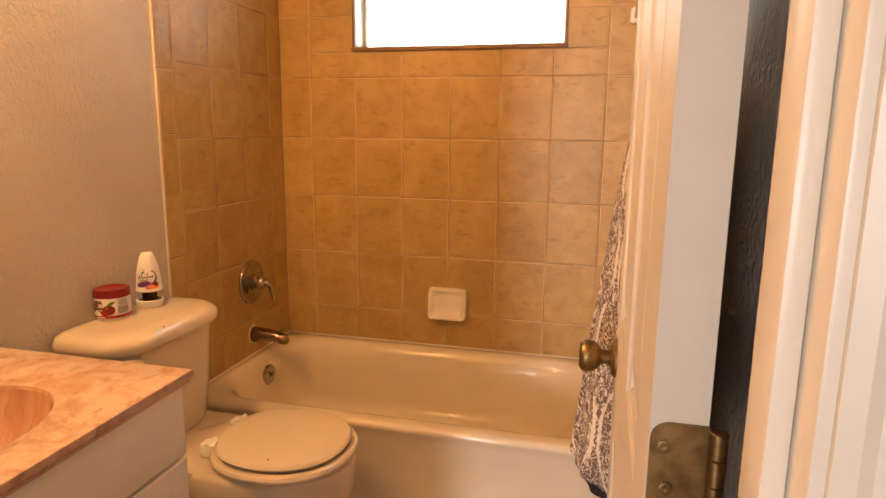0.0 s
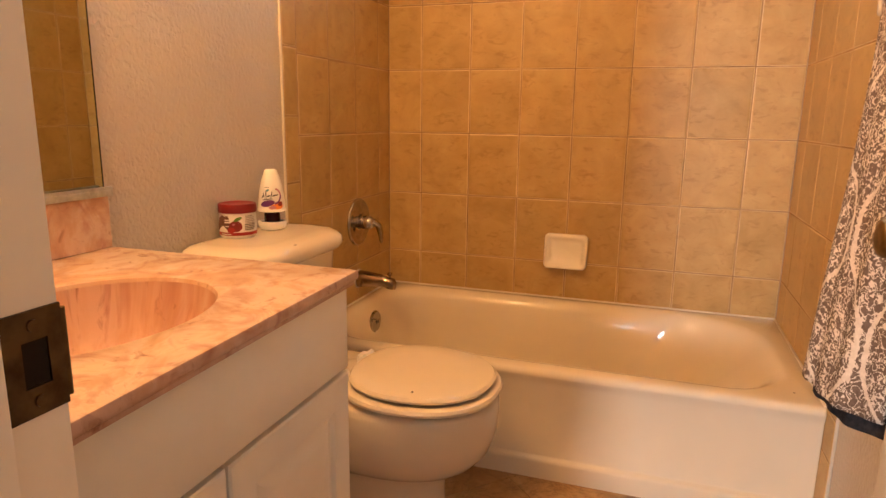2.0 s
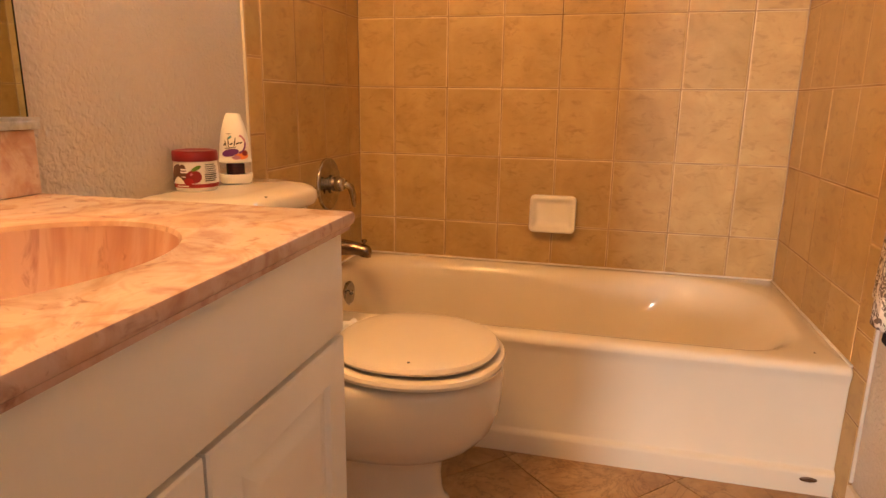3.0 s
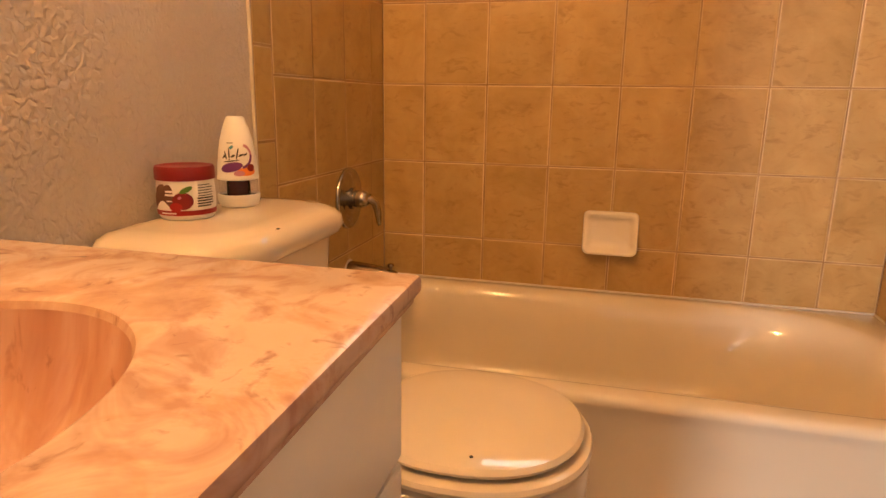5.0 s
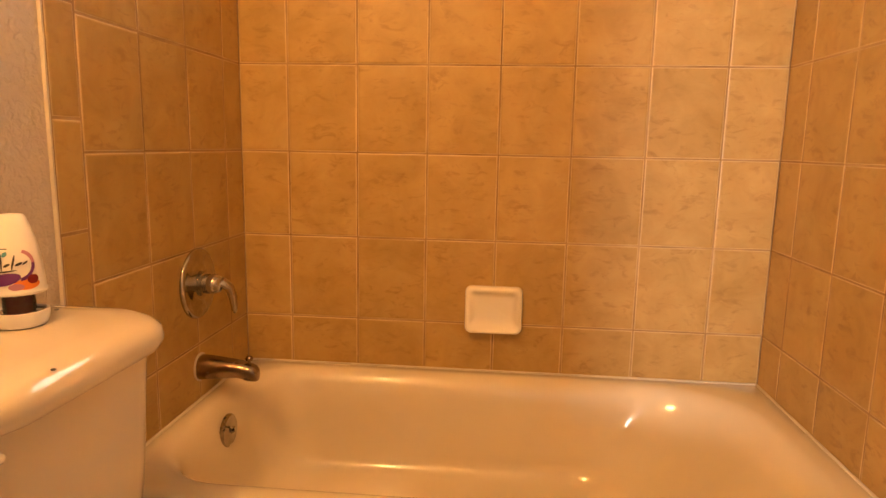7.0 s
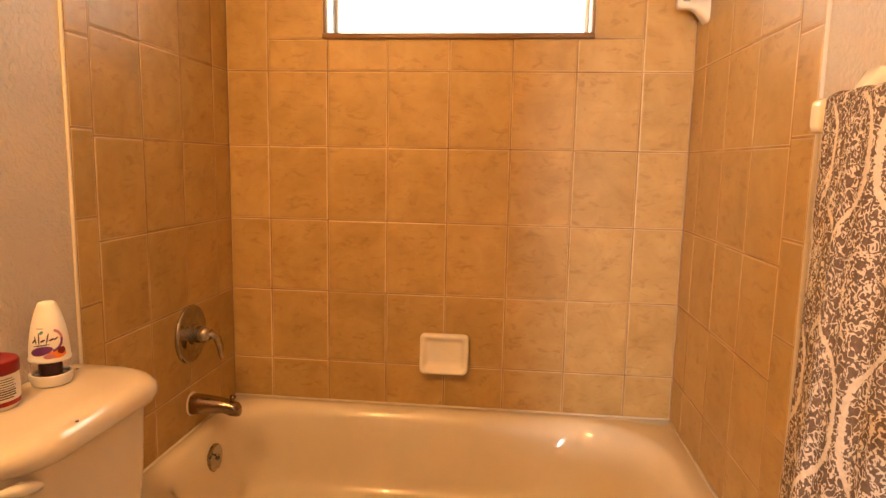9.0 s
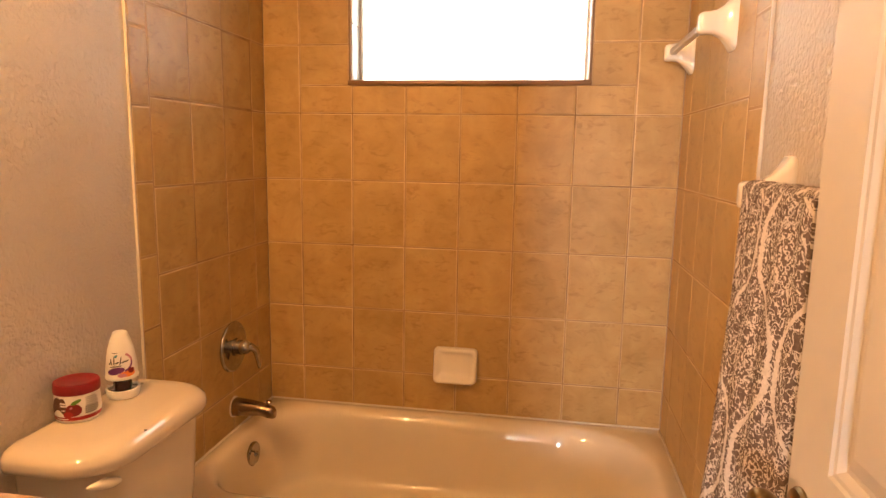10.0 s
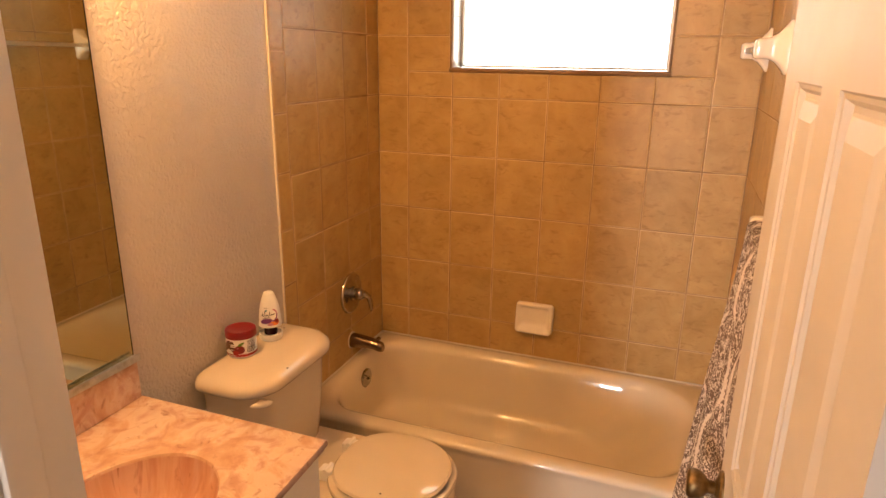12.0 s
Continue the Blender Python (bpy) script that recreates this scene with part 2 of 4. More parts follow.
STEEL = make_metal("aluminium", (0.62, 0.62, 0.60), (0.45, 0.45, 0.43), 0.4)
FLOOR = make_floor_tile()
TOWEL, NAVY = make_towel(), make_cloth()
MIRROR = Mat("silvered_glass", (0.575, 0.55, 0.385), 0.02, 1.0).m
BLACK = Mat("dark_gap_shade", (0.018, 0.014, 0.011), 0.95, spec=0.05).m
SILL = make_paint("brown_edge_trim", (0.20, 0.115, 0.055), (0.27, 0.16, 0.08), 0.4)
WHITE = make_paint("white_plastic", (0.78, 0.77, 0.75), (0.83, 0.82, 0.80), 0.32)
RED = make_paint("red_plastic", (0.17, 0.005, 0.010), (0.22, 0.008, 0.013), 0.38)
LABELRED = make_paint("red_print", (0.30, 0.008, 0.014), (0.36, 0.014, 0.02), 0.4)
LABELBROWN = make_paint("brown_print", (0.10, 0.04, 0.028), (0.14, 0.06, 0.04), 0.45)
GREEN = make_paint("green_print", (0.08, 0.20, 0.02), (0.11, 0.26, 0.03), 0.45)
INK = make_paint("black_print", (0.015, 0.012, 0.012), (0.03, 0.025, 0.025), 0.5)
PURPLE = make_paint("purple_print", (0.10, 0.015, 0.13), (0.15, 0.03, 0.19), 0.4)
ORANGE = make_paint("orange_print", (0.70, 0.16, 0.03), (0.80, 0.26, 0.06), 0.4)
PINK = make_paint("mauve_print", (0.42, 0.16, 0.24), (0.52, 0.24, 0.32), 0.4)
TEAL = make_paint("teal_print", (0.05, 0.22, 0.30), (0.08, 0.30, 0.38), 0.4)
GEL = make_paint("dark_gel", (0.03, 0.006, 0.012), (0.05, 0.012, 0.02), 0.25)
CLEAR = make_glass("clear_plastic", (0.97, 0.96, 0.95), 0.02)
CLEAR.node_tree.nodes["Principled BSDF"].inputs["IOR"].default_value = 1.06
ACRYLIC = make_glass("frosted_acrylic", (0.93, 0.92, 0.90), 0.35)
PANE = make_glass("window_glass", (0.97, 0.99, 0.97), 0.0)
BULB = glow("lit_bulb", BULB_COLOUR, BULB_STRENGTH)
DAY = glow("bright_sky", (0.97, 1.0, 0.97), WINDOW_GLOW)

# ---------------------------------------------------------------- mesh helpers


def box(bm, x0, x1, y0, y1, z0, z1, bevel=0.0, seg=2):
    """A box, with rounded edges where bevel is given."""
    vs = [bm.verts.new((x, y, z)) for x in (x0, x1) for y in (y0, y1) for z in (z0, z1)]
    fs = [bm.faces.new([vs[i] for i in q]) for q in ((0, 1, 3, 2), (4, 6, 7, 5), (0, 4, 5, 1), (2, 3, 7, 6), (0, 2, 6, 4), (1, 5, 7, 3))]
    if bevel:
        es = list({e for f in fs for e in f.edges})
        bmesh.ops.bevel(bm, geom=es, offset=bevel, segments=seg, affect="EDGES", profile=0.5)
    return bm


def loft(bm, rings, cap_start=True, cap_end=True, closed=True):
    """Skins rings of equal length, in order."""
    made = [[bm.verts.new(p) for p in r] for r in rings]
    n = len(made[0])
    for a, b in zip(made, made[1:]):
        for i in range(n if closed else n - 1):
            j = (i + 1) % n
            bm.faces.new((a[i], a[j], b[j], b[i]))
    if cap_start:
        bm.faces.new(made[0][::-1])
    if cap_end:
        bm.faces.new(made[-1])
    return made


AXIS = {"z": Matrix.Identity(4), "x": Matrix.Rotation(radians(90), 4, "Y"), "-x": Matrix.Rotation(radians(-90), 4, "Y"), "-y": Matrix.Rotation(radians(90), 4, "X")}


def lathe(bm, profile, at=(0, 0, 0), axis="z", n=32, sy=1.0):
    """Turns (radius, height) about an axis."""
    m = Matrix.Translation(at) @ AXIS[axis]
    rings = [[m @ Vector((max(r, 1e-4) * math.cos(a), sy * max(r, 1e-4) * math.sin(a), h)) for a in [2 * math.pi * i / n for i in range(n)]] for r, h in profile]
    loft(bm, rings)
    return bm


def tube(bm, path, radii, n=16, flat=1.0):
    """A round bar along a path of points, with a radius at each."""
    pts = [Vector(p) for p in path]
    rings = []
    for i, p in enumerate(pts):
        d = (pts[min(i + 1, len(pts) - 1)] - pts[max(i - 1, 0)]).normalized()
        side = d.cross(Vector((0, 0, 1))) if abs(d.z) < 0.95 else d.cross(Vector((1, 0, 0)))
        side.normalize()
        up = side.cross(d)
        r = radii[i] if isinstance(radii, (list, tuple)) else radii
        rings.append([p + r * (math.cos(a) * side + flat * math.sin(a) * up) for a in [2 * math.pi * j / n for j in range(n)]])
    loft(bm, rings)
    return bm


def rrect(x0, x1, y0, y1, r, z, n=8):
    """A ring of a rectangle with rounded corners at height z; r: one radius, or four from (x1, y1) on anticlockwise."""
    rs = r if isinstance(r, (list, tuple)) else (r,) * 4
    out = []
    for (cx, cy, a0), rr in zip(((x1, y1, 0), (x0, y1, 90), (x0, y0, 180), (x1, y0, 270)), rs):
        sx, sy = (-1 if cx == x1 else 1), (-1 if cy == y1 else 1)
        for i in range(n + 1):
            a = radians(a0 + 90 * i / n)
            out.append(Vector((cx + sx * rr + rr * math.cos(a), cy + sy * rr + rr * math.sin(a), z)))
    return out


def part(name, bm, material, parent=None, label="", smooth=True, angle=35, fix=True):
    """Links a bmesh as one mesh object."""
    if fix:
        bmesh.ops.recalc_face_normals(bm, faces=bm.faces)
    me = bpy.data.meshes.new(name)
    bm.to_mesh(me)
    bm.free()
    me.materials.append(material)
    if smooth:
        for p in me.polygons:
            p.use_smooth = True
        me.set_sharp_from_angle(angle=radians(angle))
    ob = new(name, me)
    if parent:
        ob.parent = parent
    if label:
        tagged(ob, label)
    return ob


def block(name, lo, hi, material, parent=None, label="", bevel=0.0):
    return part(name, box(bmesh.new(), lo[0], hi[0], lo[1], hi[1], lo[2], hi[2], bevel), material, parent, label)


def thing(name, label, category, group=""):
    return tagged(new(name), label, category, group)


# ---------------------------------------------------------------- the room
# x: 0 to 1.514 along the tub; y: 0 at the tub's back wall, falling towards the door; z: 0 at the floor
W, TUB_FRONT, RIM = 1.514, -0.770, 0.34
DOOR_Y, HALL_Y = -2.188, -2.284
JAMB_L, JAMB_R = 0.7225, 1.450
CEILING = 2.42
WIN = (0.337, 1.199, 1.590, 2.06)

wall_north = bmesh.new()
box(wall_north, -0.13, WIN[0], 0.008, 0.14, 0, CEILING)
box(wall_north, WIN[1], W + 0.14, 0.008, 0.14, 0, CEILING)
box(wall_north, WIN[0], WIN[1], 0.008, 0.14, 0, WIN[2] - 0.004)
box(wall_north, WIN[0], WIN[1], 0.008, 0.14, WIN[3], CEILING)
wall_north = tagged(part("wall_north", wall_north, PAINT, smooth=False), "tan tiled bathroom wall with a high window", "wall", kind="structure")
wall_west = tagged(block("wall_west", (-0.13, DOOR_Y, 0), (-0.008, 0.008, CEILING), PAINT), "grey knockdown-textured wall, tiled beside the tub", "wall", kind="structure")
wall_east = tagged(block("wall_east", (W + 0.008, DOOR_Y, 0), (W + 0.14, 0.008, CEILING), PAINT), "grey painted wall, tiled beside the tub", "wall", kind="structure")
bm = bmesh.new()
box(bm, -1.2, JAMB_L - 0.02, HALL_Y, DOOR_Y, 0, CEILING)
box(bm, JAMB_R + 0.02, 3.0, HALL_Y, DOOR_Y, 0, CEILING)
box(bm, JAMB_L - 0.02, JAMB_R + 0.02, HALL_Y, DOOR_Y, 2.06, CEILING)
wall_south = tagged(part("wall_south", bm, PAINT, smooth=False), "grey painted wall with the doorway", "wall", kind="structure")
tagged(block("ceiling", (-1.2, -9.0, CEILING), (3.0, 0.14, CEILING + 0.1), CEIL), "white textured ceiling", "ceiling", kind="structure")
bm = box(bmesh.new(), -1.2, 3.0, -9.0, HALL_Y, -0.12, -0.003)
box(bm, -0.13, W + 0.14, HALL_Y, 0.14, -0.12, -0.003)
floor = tagged(part("floor", bm, GROUT, smooth=False), "brown stone-look tile floor", "floor", kind="structure")
# hall behind the doorway, closed round a window
bm = bmesh.new()
box(bm, -1.2, -0.93, -9.12, -9.0, 0, CEILING)
box(bm, 0.27, 3.0, -9.12, -9.0, 0, CEILING)
box(bm, -0.93, 0.27, -9.12, -9.0, 0, 0.45)
box(bm, -0.93, 0.27, -9.12, -9.0, 2.05, CEILING)
tagged(part("wall_hall", bm, PAINT, smooth=False), "plain grey hall wall with a window", "wall", kind="structure")
tagged(block("wall_hall_west", (-1.32, -9.12, 0), (-1.2, HALL_Y, CEILING), PAINT), "plain grey hall wall", "wall", kind="structure")
tagged(block("wall_hall_east", (3.0, -9.12, 0), (3.12, HALL_Y, CEILING), PAINT), "plain grey hall wall", "wall", kind="structure")

# door jambs, stops and casing
for name, x0, x1, s in (("door_jamb", JAMB_L - 0.02, JAMB_L, 1), ("door_jamb", JAMB_R, JAMB_R + 0.02, -1)):
    j = tagged(block(name, (x0, HALL_Y - 0.004, 0), (x1, DOOR_Y + 0.002, 2.04), TRIM, bevel=0.002), "white painted door jamb", "jamb", kind="structure")
    xs = sorted((JAMB_L if s > 0 else JAMB_R, (JAMB_L if s > 0 else JAMB_R) + s * 0.011))
    part("door_stop", box(bmesh.new(), xs[0], xs[1], DOOR_Y - 0.078, DOOR_Y - 0.042, 0, 2.03, 0.003), TRIM, j)
tagged(block("door_jamb_head", (JAMB_L - 0.02, HALL_Y - 0.004, 2.04), (JAMB_R + 0.02, DOOR_Y + 0.002, 2.06), TRIM), "white painted door head", "jamb", kind="structure")


def casing(x_in, s):
    """Moulded hall-side casing beside the opening."""
    prof = [(0.0, 0.0), (0.0, 0.008), (0.008, 0.011), (0.014, 0.009), (0.022, 0.012), (0.04, 0.014), (0.046, 0.012), (0.052, 0.016), (0.058, 0.016), (0.058, 0.0)]
    bm = bmesh.new()
    rings = [[Vector((x_in + s * a, HALL_Y - 0.0 - b, z)) for a, b in prof] for z in (0.0, 2.1)]
    loft(bm, rings)
    tagged(part("door_casing", bm, TRIM, angle=20), "white moulded door casing", "trim", kind="structure")


casing(JAMB_L - 0.006, -1)
casing(JAMB_R + 0.006, 1)

# baseboards
for a, b in (((W - 0.004, DOOR_Y, 0), (W + 0.0078, -0.84, 0.085)), ((-0.0078, -1.46, 0), (0.005, -0.79, 0.085))):
    tagged(block("baseboard", a, b, TRIM, bevel=0.003), "white painted baseboard", "baseboard", kind="structure")

# ---------------------------------------------------------------- window
window = tagged(new("window_1"), "high bathroom window, blown out by daylight", "window", kind="structure")
bm = bmesh.new()
f = 0.016
for a in ((WIN[0] + 0.004, WIN[0] + f, WIN[2] + 0.002, WIN[3]), (WIN[1] - f, WIN[1] - 0.004, WIN[2] + 0.002, WIN[3]), (WIN[0] + f, WIN[1] - f, WIN[2] + 0.002, WIN[2] + 0.010), (WIN[0] + f, WIN[1] - f, WIN[3] - 0.02, WIN[3])):
    box(bm, a[0], a[1], 0.10, 0.13, a[2], a[3], 0.002)
part("window_frame", bm, TRIM, window, "thin white window frame")
pane = block("pane", (WIN[0] + f, 0.113, WIN[2] + 0.010), (WIN[1] - f, 0.117, WIN[3] - 0.02), PANE, window)
pane.visible_shadow = False
bm = box(bmesh.new(), WIN[0] - 0.007, WIN[1] + 0.007, -0.012, 0.10, WIN[2] - 0.018, WIN[2], 0.004)
part("window_sill", bm, SILL, window, "brown bullnose sill edge")
for x0, x1 in ((WIN[0] - 0.004, WIN[0] + 0.003), (WIN[1] - 0.003, WIN[1] + 0.004)):
    part("reveal_trim", box(bmesh.new(), x0, x1, -0.006, 0.004, WIN[2], WIN[3], 0.001), SILL, window)
for x0, x1 in ((WIN[0] + 0.0005, WIN[0] + 0.007), (WIN[1] - 0.007, WIN[1] - 0.0005)):
    for z0 in (WIN[2] + 0.001, WIN[2] + 0.204):
        part("reveal_tile", box(bmesh.new(), x0, x1, 0.005, 0.099, z0, z0 + 0.2, 0.001), CERAMIC, window, "cream reveal tile")
tagged(block("backdrop", (-0.8, 0.75, 0.9), (2.4, 0.76, 3.4), DAY), "plain bright sky beyond the window", "sky", kind="structure")

# ---------------------------------------------------------------- bathtub


def bathtub():
    tub = thing("bathtub", "almond enamelled alcove bathtub with a smooth apron", "bathtub")
    bm = bmesh.new()
    f = TUB_FRONT
    e = 0.0002
    rings = [rrect(e, W - e, f + 0.004, -e, 0.004, 0.0), rrect(e, W - e, f + 0.001, -e, 0.004, 0.052), rrect(e, W - e, f + 0.002, -e, 0.004, 0.058), rrect(e, W - e, f + 0.006, -e, 0.004, 0.0625),
             rrect(e, W - e, f + 0.014, -e, 0.004, 0.066), rrect(e, W - e, f + 0.0155, -e, 0.004, 0.070), rrect(e, W - e, f + 0.010, -e, 0.004, 0.29), rrect(e, W - e, f + 0.006, -e, 0.004, 0.306),
             rrect(e, W - e, f + 0.002, -e, 0.006, 0.316), rrect(e, W - e, f, -e, 0.008, 0.325), rrect(e, W - e, f + 0.005, -e, 0.01, 0.335),
             rrect(0.004, W - 0.004, f + 0.016, -0.004, 0.012, RIM),
             rrect(0.036, W - 0.052, f + 0.048, -0.040, (0.26, 0.16, 0.16, 0.17), RIM)]
    # the inside: x from the drain end, the run-out of the backrest, front and back insets, and depth
    for x0, x1, y0, y1, back, rest, z in ((0.046, 0.062, 0.060, 0.049, 0.26, 0.17, RIM - 0.0020), (0.056, 0.073, 0.073, 0.058, 0.26, 0.17, RIM - 0.0080), (0.065, 0.088, 0.084, 0.067, 0.26, 0.17, RIM - 0.019),
                                          (0.073, 0.106, 0.092, 0.074, 0.255, 0.165, RIM - 0.035), (0.082, 0.138, 0.099, 0.081, 0.25, 0.16, RIM - 0.065), (0.094, 0.200, 0.108, 0.089, 0.24, 0.15, 0.215),
                                          (0.104, 0.262, 0.116, 0.095, 0.23, 0.14, 0.155), (0.112, 0.310, 0.123, 0.100, 0.225, 0.13, 0.108), (0.120, 0.336, 0.131, 0.106, 0.22, 0.125, 0.083),
                                          (0.132, 0.354, 0.144, 0.117, 0.21, 0.115, 0.068), (0.150, 0.374, 0.162, 0.134, 0.195, 0.105, 0.0595), (0.22, 0.44, 0.23, 0.20, 0.14, 0.08, 0.056)):
        rings.append(rrect(x0, W - x1, f + y0, -y1, (back, rest * 0.95, rest * 0.95, rest), z))
    loft(bm, rings, cap_start=True)
    part("tub_body", bm, TUB, tub, angle=85)
    bm = bmesh.new()
    lathe(bm, [(0.044, 0.0), (0.044, 0.006), (0.040, 0.011), (0.032, 0.010), (0.014, 0.013), (0.0, 0.013)], (0.080, -0.342, 0.268), "x")
    part("overflow_plate", bm, CHROME, tub, "round chrome overflow plate")
    bm = bmesh.new()
    tube(bm, [(0.091, -0.342, 0.266), (0.098, -0.342, 0.270), (0.100, -0.342, 0.280)], [0.006, 0.005, 0.004], 10)
    part("trip_lever", bm, CHROME, tub)
    bm = lathe(bmesh.new(), [(0.026, 0), (0.026, 0.003), (0.012, 0.004), (0.0, 0.004)], (0.235, -0.385, 0.0565))
    part("drain", bm, CHROME, tub, "chrome tub drain")
    bm = lathe(bmesh.new(), [(0.020, 0), (0.020, 0.002), (0.016, 0.003), (0.0, 0.002)], (1.455, TUB_FRONT + 0.0014, 0.042), "-y", 24)
    ob = part("slot_plate", bm, DULL, tub, "small oval metal plate")
    ob.scale = (1, 1, 0.34)
    ob.location.z = 0.042 * (1 - 0.34)
    part("chip", lathe(bmesh.new(), [(0.003, 0), (0.003, 0.0010), (0, 0.0012)], (1.452, -0.690, RIM - 0.0004), "z", 8), INK, tub, "small dark chip")
    bm = bmesh.new()
    for lo, hi in (((0.0006, -0.008, RIM - 0.003), (W - 0.0006, -0.0006, RIM + 0.0045)), ((0.0006, TUB_FRONT + 0.02, RIM - 0.003), (0.008, -0.009, RIM + 0.004)), ((W - 0.008, TUB_FRONT + 0.01, RIM - 0.003), (W - 0.0006, -0.009, RIM + 0.004))):
        box(bm, lo[0], hi[0], lo[1], hi[1], lo[2], hi[2], 0.0022)
    part("caulk", bm, CAULK, tub, "white caulk bead")
    return tub


bathtub()


def soap_dish():
    d = thing("soap_dish", "white ceramic soap dish set in the tiles", "soap dish")
    bm = bmesh.new()
    x0, x1, z0, z1 = 0.667, 0.835, 0.465, 0.600

    def ring(i, y, r, drop=0.0, lip=0.0):
        out = []
        for p in rrect(x0 + i, x1 - i, z0 + i + drop, z1 - i, r, 0, 6):
            low = max(0.0, 1 - (p.y - z0) / 0.05)
            out.append(Vector((p.x, -(y + lip * low), p.y)))
        return out

    loft(bm, [ring(0, 0.0, 0.018), ring(0, 0.012, 0.018, 0, 0.018), ring(0.003, 0.02, 0.017, 0, 0.022), ring(0.008, 0.0225, 0.015, 0, 0.024), ring(0.013, 0.0215, 0.014, 0, 0.023),
              ring(0.0165, 0.0190, 0.013, 0, 0.020), ring(0.0205, 0.0135, 0.012, 0.001, 0.014), ring(0.0255, 0.0085, 0.011, 0.003, 0.007), ring(0.034, 0.0065, 0.009, 0.005, 0.002)])
    part("dish", bm, CERAMIC, d)


soap_dish()


def shower_valve():
    v = thing("shower_valve", "round chrome shower valve with a lever", "valve")
    y, z = -0.306, 0.645
    part("escutcheon", lathe(bmesh.new(), [(0.090, 0.0), (0.090, 0.004), (0.0885, 0.0075), (0.085, 0.0100), (0.080, 0.0105), (0.075, 0.0098), (0.060, 0.0125), (0.040, 0.0150), (0.034, 0.0155), (0.033, 0.0150), (0.0, 0.0150)], (0, y, z), "x", 48), CHROME, v, angle=60)
    part("hub", lathe(bmesh.new(), [(0.030, 0.012), (0.0305, 0.022), (0.0255, 0.0235), (0.0255, 0.040), (0.0245, 0.052), (0.020, 0.061), (0.012, 0.066), (0.0, 0.067)], (0, y, z), "x", 28), CHROME, v)
    bm = tube(bmesh.new(), [(0.046, y, z), (0.064, y + 0.008, z + 0.002), (0.078, y + 0.016, z - 0.012), (0.085, y + 0.021, z - 0.040), (0.087, y + 0.023, z - 0.070), (0.088, y + 0.024, z - 0.080)], [0.018, 0.018, 0.016, 0.013, 0.010, 0.004], 16, 0.8)
    part("lever", bm, CHROME, v)


shower_valve()


def tub_spout():
    s = thing("tub_spout", "tarnished nickel tub spout with a diverter knob", "spout")
    y, z = -0.308, 0.424
    bm = bmesh.new()
    rings = []
    for x, hw, top, low in ((0.0, 0.031, 0.031, -0.031), (0.004, 0.032, 0.032, -0.032), (0.030, 0.0305, 0.030, -0.029), (0.070, 0.028, 0.026, -0.025), (0.105, 0.025, 0.021, -0.022),
                            (0.118, 0.0235, 0.019, -0.026), (0.124, 0.023, 0.017, -0.030), (0.138, 0.0215, 0.014, -0.031), (0.148, 0.019, 0.010, -0.031), (0.154, 0.014, 0.002, -0.029), (0.1555, 0.009, -0.006, -0.024)):
        mid, hh = z + (top + low) / 2, (top - low) / 2
        rings.append([Vector((x, y + p.x, mid + p.y)) for p in rrect(-hw, hw, -hh, hh, min(hw, hh) * 0.88, 0, 6)])
    loft(bm, rings)
    part("spout_body", bm, DULL, s, angle=50)
    part("diverter_knob", lathe(bmesh.new(), [(0.004, 0), (0.004, 0.010), (0.009, 0.012), (0.010, 0.018), (0.007, 0.022), (0.0, 0.0225)], (0.132, y, z + 0.012), "z", 16), DULL, s)
    part("caulk_ring", lathe(bmesh.new(), [(0.037, 0.0), (0.037, 0.0015), (0.0325, 0.004), (0.030, 0.004)], (0, y, z), "x", 32), CAULK, s, "pale caulk round the spout")


tub_spout()


# ---------------------------------------------------------------- towel bars and towel


def bracket_mesh(y, z):
    """A flared ceramic post on the east wall, its socket along y."""
    bm = bmesh.new()
    xw = W + (0.0 if y > -0.84 else 0.008)
    sec = [(0.0, 0.036, 0.072), (0.006, 0.036, 0.072), (0.016, 0.029, 0.056), (0.032, 0.021, 0.038), (0.048, 0.019, 0.029), (0.062, 0.021, 0.027), (0.078, 0.022, 0.027), (0.086, 0.019, 0.023), (0.088, 0.012, 0.016)]
    rings = []
    for d, hy, hz in sec:
        rings.append([Vector((xw - d, y + p.x, z + p.y - 0.004 * (d / 0.088))) for p in rrect(-hy, hy, -hz, hz, min(hy, hz) * 0.55, 0, 5)])
    loft(bm, rings)
    return bm


def towel_bar(y0, y1, z, label, name="towel_bar"):
    b = thing(name, label, "towel bar", "ceramic towel bars")
    part("bracket", bracket_mesh(y0, z), CERAMIC, b, "white ceramic bracket", angle=60)
    part("bracket", bracket_mesh(y1, z), CERAMIC, b, "white ceramic bracket", angle=60)
    x = W - 0.066
    bm = box(bmesh.new(), x - 0.009, x + 0.009, y1 + 0.004, y0 - 0.004, z - 0.013, z + 0.005, 0.002)
    part("bar", bm, ACRYLIC, b, "frosted clear square bar")
    return b


towel_bar(-0.090, -0.565, 1.668, "white ceramic towel bar on the tiled wall")
towel_bar(-1.010, -1.405, 1.266, "white ceramic towel bar with a towel on it")


